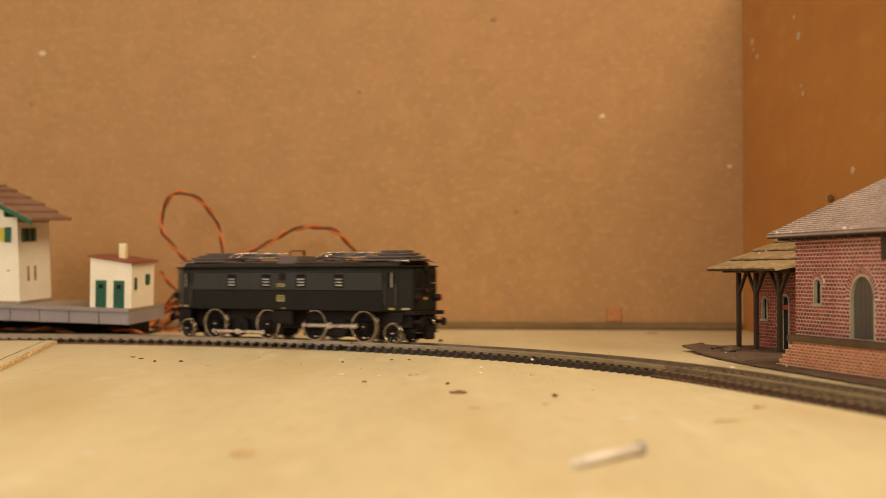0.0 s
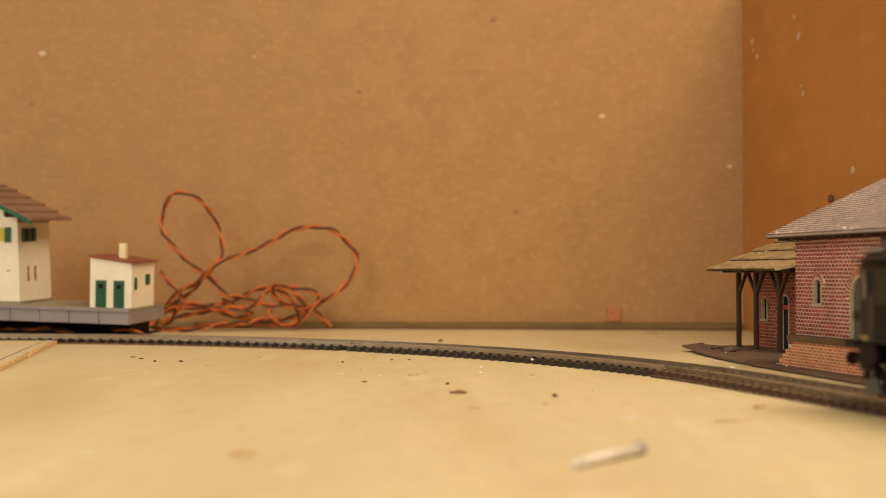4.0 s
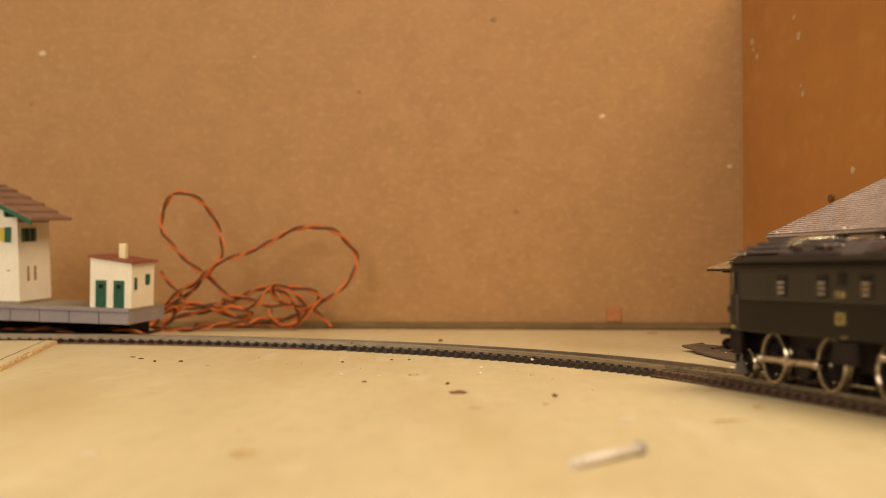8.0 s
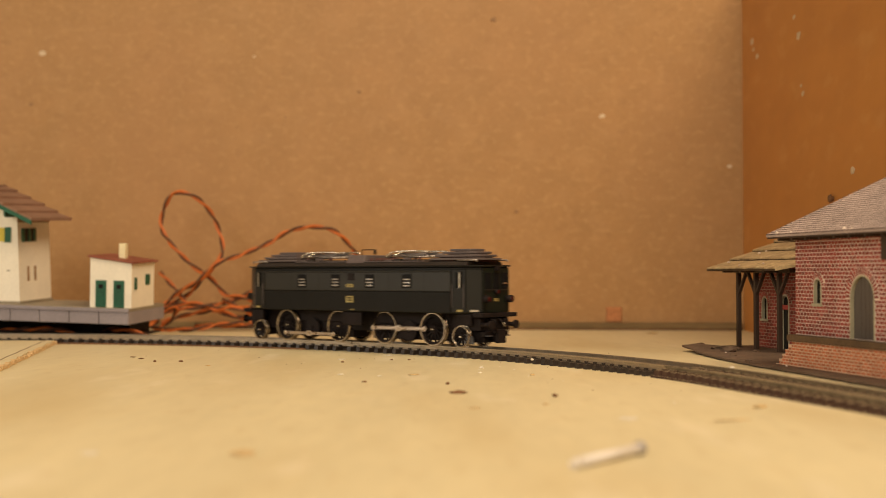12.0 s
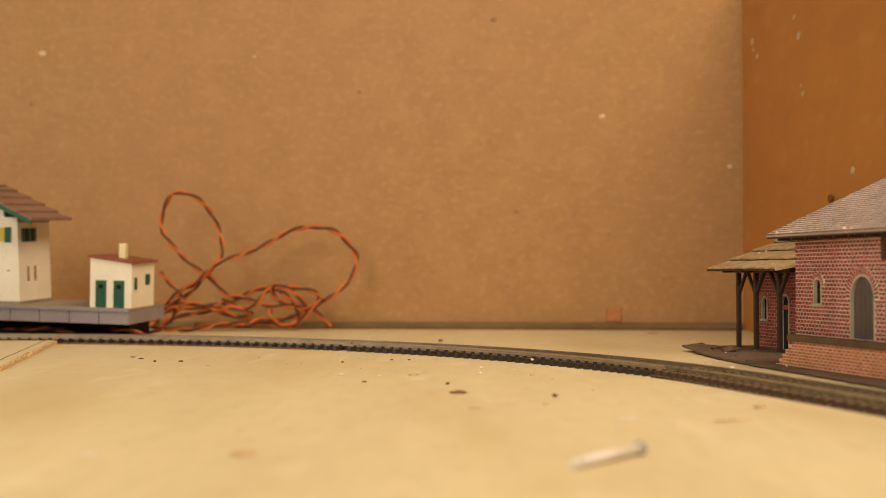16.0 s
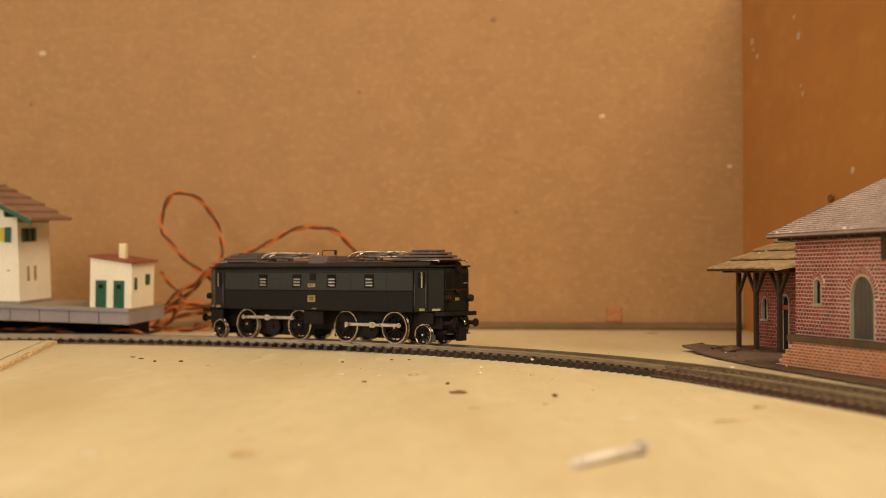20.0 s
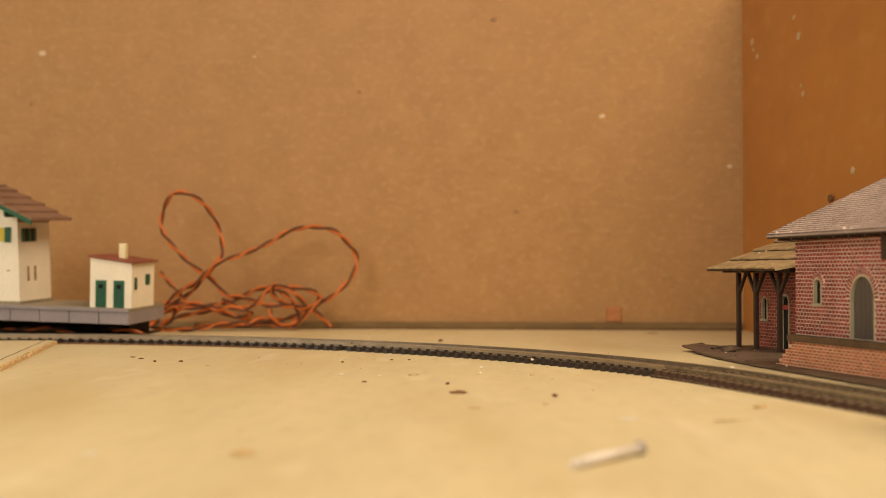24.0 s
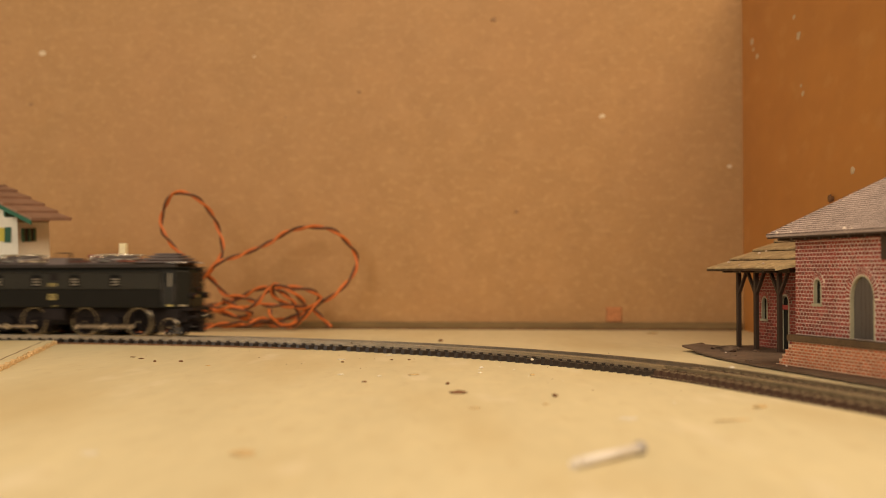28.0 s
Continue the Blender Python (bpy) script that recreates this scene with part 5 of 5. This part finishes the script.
twisted_cable(((-330.0, 944.0, 3.4), (-300.0, 935.0, 4.5), (-287.0, 930.5, 5.0), (-262.0, 923.5, 6.0), (-246.0, 922.0, 3.2)), "orange and brown twisted cable lying under the platform")
twisted_cable(((-318.0, 938.0, 6.0), (-306.0, 937.5, 4.5), (-294.0, 932.0, 3.1), (-270.0, 934.0, 3.2), (-236.0, 928.0, 5.0), (-214.0, 915.0, 6.0), (-196.0, 913.0, 2.2)), "orange and brown twisted cable lying under the platform")


# ---- loose things on the board ----
NAIL_WHITE = material("chalky_white_nail", (0.80, 0.74, 0.70), 0.5, vary=0.1, coarse=100, fine=900, bump=0.1)
NAIL_HEAD = material("grey_nail_head", (0.36, 0.34, 0.36), 0.45, 0.4, vary=0.15, coarse=100, fine=900)
SPECK_WHITE = material("white_paint_speck", (0.78, 0.72, 0.62), 0.6, vary=0.1)
FLECK_PALE = material("pale_paint_fleck", (0.60, 0.46, 0.31), 0.6, vary=0.15)
FLECK_BROWN = material("brown_speck", (0.27, 0.15, 0.072), 0.7, vary=0.15)
BROWN_CHIP = material("brown_wood_chip", (0.19, 0.092, 0.042), 0.8, vary=0.45, coarse=300, fine=1500, bump=0.4)
TAN_CHIP = material("tan_wood_chip", (0.56, 0.40, 0.20), 0.8, vary=0.3, coarse=300, fine=1500, bump=0.4)


def nail():
    n = thing("nail", mm_pose(28.2, 302.7, 1.2), "short whitish nail with a grey head lying on the board", "nail")
    bm = bmesh.new()
    tip, head = Vector((0, 0, 0)), Vector((17.5, 22.4, 0.5))
    d = (head - tip).normalized()
    rod(bm, tip, tip + d * 3.0, 0.9, 18, 1.18)
    rod(bm, tip + d * 3.0, head, 1.18, 18)
    part("shank", bm, NAIL_WHITE, n, "chalky white shank")
    bm = bmesh.new()
    rod(bm, head, head + d * 0.4, 1.18, 18, 1.7)
    rod(bm, head + d * 0.4, head + d * 1.5, 1.7, 18, 1.6)
    part("head", bm, NAIL_HEAD, n, "grey round head")


def chip(x, y, long, wide, high, turn, mat, label, name="wood_chip"):
    bm = bmesh.new()
    bmesh.ops.create_icosphere(bm, subdivisions=2, radius=1.0)
    for v in bm.verts:
        k = 1 + 0.45 * noise.noise(v.co * 1.7 + Vector((x, y, long)))
        v.co = Vector((v.co.x * long / 2 * k, v.co.y * wide / 2 * k, max(0.0, v.co.z * 0.6 + 0.4) * high * k))
    ob = new(name, mesh_of(name, bm, mat))
    ob.matrix_world = mm_pose(x, y, board_height(x, y) + 0.03, 0, 0, turn)
    return tagged(ob, label, "debris", "crumbs on the board")


nail()
chip(5.1, 493.1, 7.0, 2.6, 1.0, -4, BROWN_CHIP, "dark brown splinter of wood")
chip(1.6, 532.8, 1.6, 1.4, 0.9, 30, DARKWOOD, "dark brown crumb of wood")
chip(-31.1, 544.8, 2.2, 2.0, 0.5, 10, BROWN_CHIP, "dark brown crumb of wood")
chip(38.6, 478.8, 2.0, 1.8, 1.1, 60, BROWN_CHIP, "dark brown crumb of wood")
chip(98.9, 432.0, 5.4, 3.0, 0.9, 25, TAN_CHIP, "dark brown splinter of wood")
chip(83.9, 398.4, 13, 3, 0.3, 22, TAN_CHIP, "flat tan shaving of wood")
chip(-48.1, 331.5, 6.5, 12, 0.3, 0, TAN_CHIP, "flat tan shaving of wood")
chip(-140.4, 672.4, 1.7, 1.5, 0.8, 0, DARKWOOD, "dark brown crumb of wood")
chip(-127.6, 671.9, 2.4, 1.6, 0.8, 0, DARKWOOD, "dark brown crumb of wood")
chip(-12.3, 583.0, 5, 3, 0.5, 0, TAN_CHIP, "flat tan shaving of wood")
chip(37.2, 578.1, 2, 1.6, 0.8, 0, TAN_CHIP, "flat tan shaving of wood")
chip(-28.3, 717.5, 3.6, 2.6, 0.5, 0, SPECK_WHITE, "white fleck of paint", "paint_fleck")
chip(-50.4, 686.1, 4, 3, 0.5, 0, SPECK_WHITE, "white fleck of paint", "paint_fleck")
chip(17.2, 623.0, 2.2, 2.2, 0.8, 0, SPECK_WHITE, "white fleck of paint", "paint_fleck")
chip(-43.4, 584.1, 3, 2.4, 0.5, 0, SPECK_WHITE, "white fleck of paint", "paint_fleck")
chip(15.6, 591.8, 1.8, 1.6, 0.5, 0, SPECK_WHITE, "white fleck of paint", "paint_fleck")
chip(54.4, 406.7, 6, 5, 0.3, 0, SPECK_WHITE, "white fleck of paint", "paint_fleck")
chip(-25.5, 680.6, 1.6, 1.6, 0.6, 0, DARKWOOD, "dark brown crumb of wood")
chip(-16.8, 680.3, 1.6, 1.6, 0.6, 0, DARKWOOD, "dark brown crumb of wood")
chip(-48.5, 664.6, 1.6, 1.4, 0.6, 0, DARKWOOD, "dark brown crumb of wood")
chip(146.1, 963.9, 8, 4, 1.0, 0, TAN_CHIP, "flat tan shaving of wood")
chip(-1.6, 861.9, 3, 2, 1.6, 0, DARKWOOD, "dark brown crumb of wood")
chip(-84.8, 332.3, 4, 6, 0.2, 0, SPECK_WHITE, "white fleck of paint", "paint_fleck")
chip(9.9, 439.8, 4, 4, 0.3, 0, TAN_CHIP, "flat tan shaving of wood")
chip(123.4, 591.5, 2.4, 2, 0.8, 0, SPECK_WHITE, "white fleck of paint", "paint_fleck")
chip(41.1, 638.6, 1.6, 1.4, 0.9, 0, SPECK_WHITE, "white fleck of paint on a tie", "paint_fleck").location.z = 2.45 * MM
chip(-152.1, 695.8, 2.6, 1.5, 0.5, 20, DARKWOOD, "dark brown crumb of wood")
chip(-109.3, 641.9, 2.4, 1.6, 0.4, 10, TAN_CHIP, "flat tan shaving of wood")
chip(33.4, 450.8, 2.2, 1.8, 0.5, 30, TAN_CHIP, "flat tan shaving of wood")
chip(-26.7, 575.9, 2.0, 1.4, 0.4, 0, SPECK_WHITE, "white fleck of paint", "paint_fleck")
chip(-159.3, 708.8, 3, 1.5, 0.5, 0, DARKWOOD, "dark brown crumb of wood")


# ---- the neighbouring board with its broken edge, and the dark line beside the track ----
bm = bmesh.new()
edge_from, edge_to = Vector((-238.7, 846.7)), Vector((-198.9, 620.2))
along = (edge_to - edge_from).normalized()
aside = Vector((-along.y, along.x))
line = []
for k in range(60):
    p = edge_from + along * (k * 8.0) + aside * random.uniform(-0.9, 0.9)
    line.append((p.x, p.y))
outline = [(-1050, line[-1][1]), *line[::-1], (edge_from.x - 2, edge_from.y + 1.2), (-1050, edge_from.y + 6)]
prism(bm, outline, "z", 0.02, 2.1)
board = new("board_west", mesh_of("board_west", bm, TABLE))
tagged(board, "cream painted neighbouring board with a splintered edge", "table top", kind="structure")
bm = bmesh.new()
for k in range(30):
    a, b = (edge_from + along * (d * 8.0) - aside * (5.5 + 0.3 * math.sin(d)) for d in (k, k + 1))
    prism(bm, ((a.x - 0.35, a.y), (a.x + 0.35, a.y), (b.x + 0.35, b.y), (b.x - 0.35, b.y)), "z", 2.0, 2.14)
part("saw_line", bm, DARKWOOD, board, "dark saw line along the edge")
for k in range(90):
    p = edge_from + along * (4 + k * 2.6 + random.uniform(-1.5, 1.5)) - aside * random.uniform(0.2, 1.2) * (-1)
    bm = bmesh.new()
    box(bm, -random.uniform(1.0, 3.0), random.uniform(1.0, 3.0), -0.9, 0.9, 0.02, random.uniform(0.7, 2.3), 0.2)
    sp = part("splinter", bm, RAWEDGE, board, "raw splintered wood")
    sp.matrix_local = mm_pose(p.x, p.y, 0, random.uniform(-8, 8), random.uniform(-8, 8), math.degrees(math.atan2(along.y, along.x)) + random.uniform(-12, 12))
# The dark line along the track's near side, built as a thin raised strip.
bm = bmesh.new()
loops = []
for k in range(40):
    s = -520.0 + k * 4.9
    loops.append([bm.verts.new((*sideways(s, -15.8 - 3.4 * (1 - k / 39) - d), z)) for d, z in ((0, 0.02), (1.1, 0.02), (1.1, 0.9), (0, 0.9))])
for a, b in zip(loops, loops[1:]):
    for k in range(4):
        bm.faces.new((a[k], a[(k + 1) % 4], b[(k + 1) % 4], b[k]))
bm.faces.new(loops[0])
bm.faces.new(loops[-1][::-1])
bmesh.ops.recalc_face_normals(bm, faces=bm.faces[:])
tagged(new("wooden_strip", mesh_of("wooden_strip", bm, DARKWOOD)), "thin dark brown line along the near side of the track", "strip")


# ---- dust and grit scattered over the board ----
def grit(name, count, mat, label, low, high):
    bm = bmesh.new()
    for k in range(count):
        s = random.uniform(-480, 120)
        x, y = sideways(s, random.choice((-1, -1, -1, 1)) * (16 + abs(random.gauss(0, 45))))
        r = random.uniform(low, high)
        v = [bm.verts.new((x + r * math.cos(a) * random.uniform(0.6, 1.3), y + r * math.sin(a) * random.uniform(0.6, 1.3), board_height(x, y) + 0.02)) for a in (0, 1.25, 2.5, 3.8, 5.0)]
        top = bm.verts.new((x, y, board_height(x, y) + r * 0.7))
        for i in range(5):
            bm.faces.new((v[i], v[(i + 1) % 5], top))
    ob = new(name, mesh_of(name, bm, mat))
    return tagged(ob, label, "grit", kind="stuff")


grit("dark_grit", 34, DARKWOOD, "scattered dark grit on the cream board", 0.2, 0.5)
grit("pale_grit", 24, SPECK_WHITE, "scattered pale dust on the cream board", 0.2, 0.55)


# ---- flecks and small fixings on the panels ----
def fleck(m, x, z, r, mat, label, wide=1.0):
    bm = bmesh.new()
    bmesh.ops.create_icosphere(bm, subdivisions=2, radius=1.0)
    for v in bm.verts:
        k = 1 + 0.5 * noise.noise(v.co * 1.5 + Vector((x, z, r)))
        v.co = Vector((v.co.x * r * wide * k, v.co.y * 0.35, v.co.z * r * 0.8 * k))
    ob = new("paint_fleck", mesh_of("paint_fleck", bm, mat))
    ob.matrix_world = m @ mm_pose(x, 0, z)
    return tagged(ob, label, "paint fleck", "flecks on the panels")


fleck(WALL, -546.7, 218.7, 2.75, FLECK_PALE, "pale paint fleck on the hardboard")
fleck(WALL, -102.8, 159.7, 2.2, FLECK_PALE, "pale paint fleck on the hardboard")
fleck(WALL, -9.7, 120.7, 1.93, FLECK_PALE, "pale paint fleck on the hardboard")
fleck(WALL, -184.6, 234.3, 2.2, FLECK_BROWN, "dark speck on the hardboard")
fleck(WALL, -288.4, 182.1, 1.65, FLECK_BROWN, "dark speck on the hardboard")
fleck(WALL, -167.5, 88.8, 1.65, FLECK_BROWN, "dark speck on the hardboard")
fleck(WALL, -371.9, 211.7, 1.1, FLECK_PALE, "pale paint fleck on the hardboard")
fleck(WALL, -347.0, 163.7, 0.88, FLECK_BROWN, "dark speck on the hardboard")
fleck(WALL, -556.2, 178.2, 1.65, FLECK_BROWN, "dark speck on the hardboard")
SIDE = mm_pose(221, 1018, 0, 0, 0, -91.0)
for x, z, r in ((38.5, 206.8, 3.0), (43.0, 200.5, 1.8), (55.3, 193.7, 2.6), (175.3, 187.3, 3.0), (291.8, 96.3, 2.4), (185.6, 150.6, 2.2), (164.0, 201.2, 1.8), (181.0, 156.0, 1.3)):
    fleck(SIDE, x, z, r, FLECK_PALE, "pale paint fleck on the side panel", 1.7)
plug = thing("wall_plug", WALL @ mm_pose(-94.6, -0.5, 11.4), "small square orange-brown patch of wood on the hardboard", "wall plug")
bm = bmesh.new()
box(bm, -6.0, 5.6, -0.6, 0.45, -5.4, 5.6, 0.5)
part("block", bm, material("orange_wood_plug", (0.43, 0.172, 0.062), 0.6, vary=0.25, coarse=120, fine=600), plug)
peg = thing("side_panel_screw", mm_pose(216.4, 764.7, 83.5), "dark screw standing out of the side panel", "screw")
bm = bmesh.new()
rod(bm, (0.6, 0, 0), (-1.2, 0, 0), 1.3, 10)
rod(bm, (-1.2, 0, 0), (-2.6, 0, 0), 2.5, 14, 1.9)
part("shank", bm, BROWN_CHIP, peg)


# ---- what moves: the locomotive shuttles along the track ----
RUN_OUT = ((0.0, -345.4), (0.5, -281.0), (1.0, -212.0), (1.5, -145.5), (2.0, -74.5), (2.5, -2.8), (3.0, 66.5), (3.5, 133.0), (4.0, 187.0), (4.5, 226.0),
           (5.0, 250.0), (5.5, 258.0), (6.1, 248.0), (6.6, 223.0), (7.1, 180.0), (7.5, 145.5), (8.0, 100.0), (8.5, 55.0), (9.0, 6.0), (9.5, -41.0),
           (10.0, -89.5), (10.5, -136.5), (11.0, -187.5), (11.5, -238.0), (12.0, -291.5), (12.5, -344.0))
RUN_BACK = ((13.5, -449.0), (14.5, -551.5), (15.0, -604.5), (15.4, -646.0), (15.9, -683.0), (16.4, -697.0), (16.9, -690.0), (17.5, -648.0), (18.0, -584.0),
            (18.5, -515.5), (19.0, -437.5), (19.5, -366.0), (19.7, -338.0), (19.82, -323.0), (19.95, -321.5), (20.32, -321.5), (20.4, -319.8), (20.5, -311.6))
RUN_AGAIN = ((20.6, -296.0), (20.8, -257.0), (21.0, -220.0), (21.5, -125.3), (22.0, -28.0), (22.5, 66.0), (23.0, 150.0), (23.5, 215.0), (23.9, 240.0), (24.2, 241.0),
             (24.6, 203.0), (25.0, 127.0), (25.5, 28.5), (26.0, -79.0), (26.5, -184.5), (27.0, -294.0), (27.5, -403.0), (28.0, -514.1))


def glide(knots, t):
    """A smooth monotone way through the knots."""
    x, y = np.array([k[0] for k in knots]), np.array([k[1] for k in knots])
    h, d = np.diff(x), np.diff(y) / np.diff(x)
    m = np.zeros(len(x))
    m[0], m[-1] = d[0], d[-1]
    for i in range(1, len(x) - 1):
        if d[i - 1] * d[i] > 0:
            a, b = 2 * h[i] + h[i - 1], h[i] + 2 * h[i - 1]
            m[i] = (a + b) / (a / d[i - 1] + b / d[i])
    i = int(np.clip(np.searchsorted(x, t) - 1, 0, len(h) - 1))
    u = (t - x[i]) / h[i]
    return float((2 * u**3 - 3 * u**2 + 1) * y[i] + (u**3 - 2 * u**2 + u) * h[i] * m[i] + (3 * u**2 - 2 * u**3) * y[i + 1] + (u**3 - u**2) * h[i] * m[i + 1])


def loco_stand(s):
    """The locomotive's pose with its two bogies on the line."""
    a, b = on_track(s + 50), on_track(s - 50)
    mid, d = (a + b) / 2, a - b
    return Matrix.Translation((mid.x * MM, mid.y * MM, RAIL_TOP * MM)) @ Matrix.Rotation(math.atan2(d.y, d.x), 4, "Z")


def motions():
    knots = RUN_OUT + RUN_BACK + RUN_AGAIN
    times = [k / FPS for k in range(28 * FPS + 1)]
    ways = [glide(knots, t) for t in times]
    stands = [loco_stand(s) for s in ways]
    walk(loco, list(zip(times, stands)))
    stop = -321.5
    for wheel, x, side, r in wheels:
        rows = []
        for t, s, m in zip(times, ways, stands):
            p = on_track(s + x)
            q = m.inverted() @ Vector((p.x * MM, p.y * MM, 0))
            rows.append((t, pose(x * MM, q.y + side * 8.9 * MM, r * MM) @ Matrix.Rotation((s - stop) / r, 4, "Y")))
        walk(wheel, rows)
    for bar, x, side in side_rods:
        rows = []
        start = radians(112) if x < 0 else radians(18)
        for t, s, m in zip(times, ways, stands):
            p = on_track(s + x)
            q = m.inverted() @ Vector((p.x * MM, p.y * MM, 0))
            a = start - (s - stop) / DRIVER_R
            rows.append((t, pose((x + THROW * math.cos(a)) * MM, q.y + side * 12.7 * MM, (DRIVER_R + THROW * math.sin(a)) * MM)))
        walk(bar, rows)


motions()
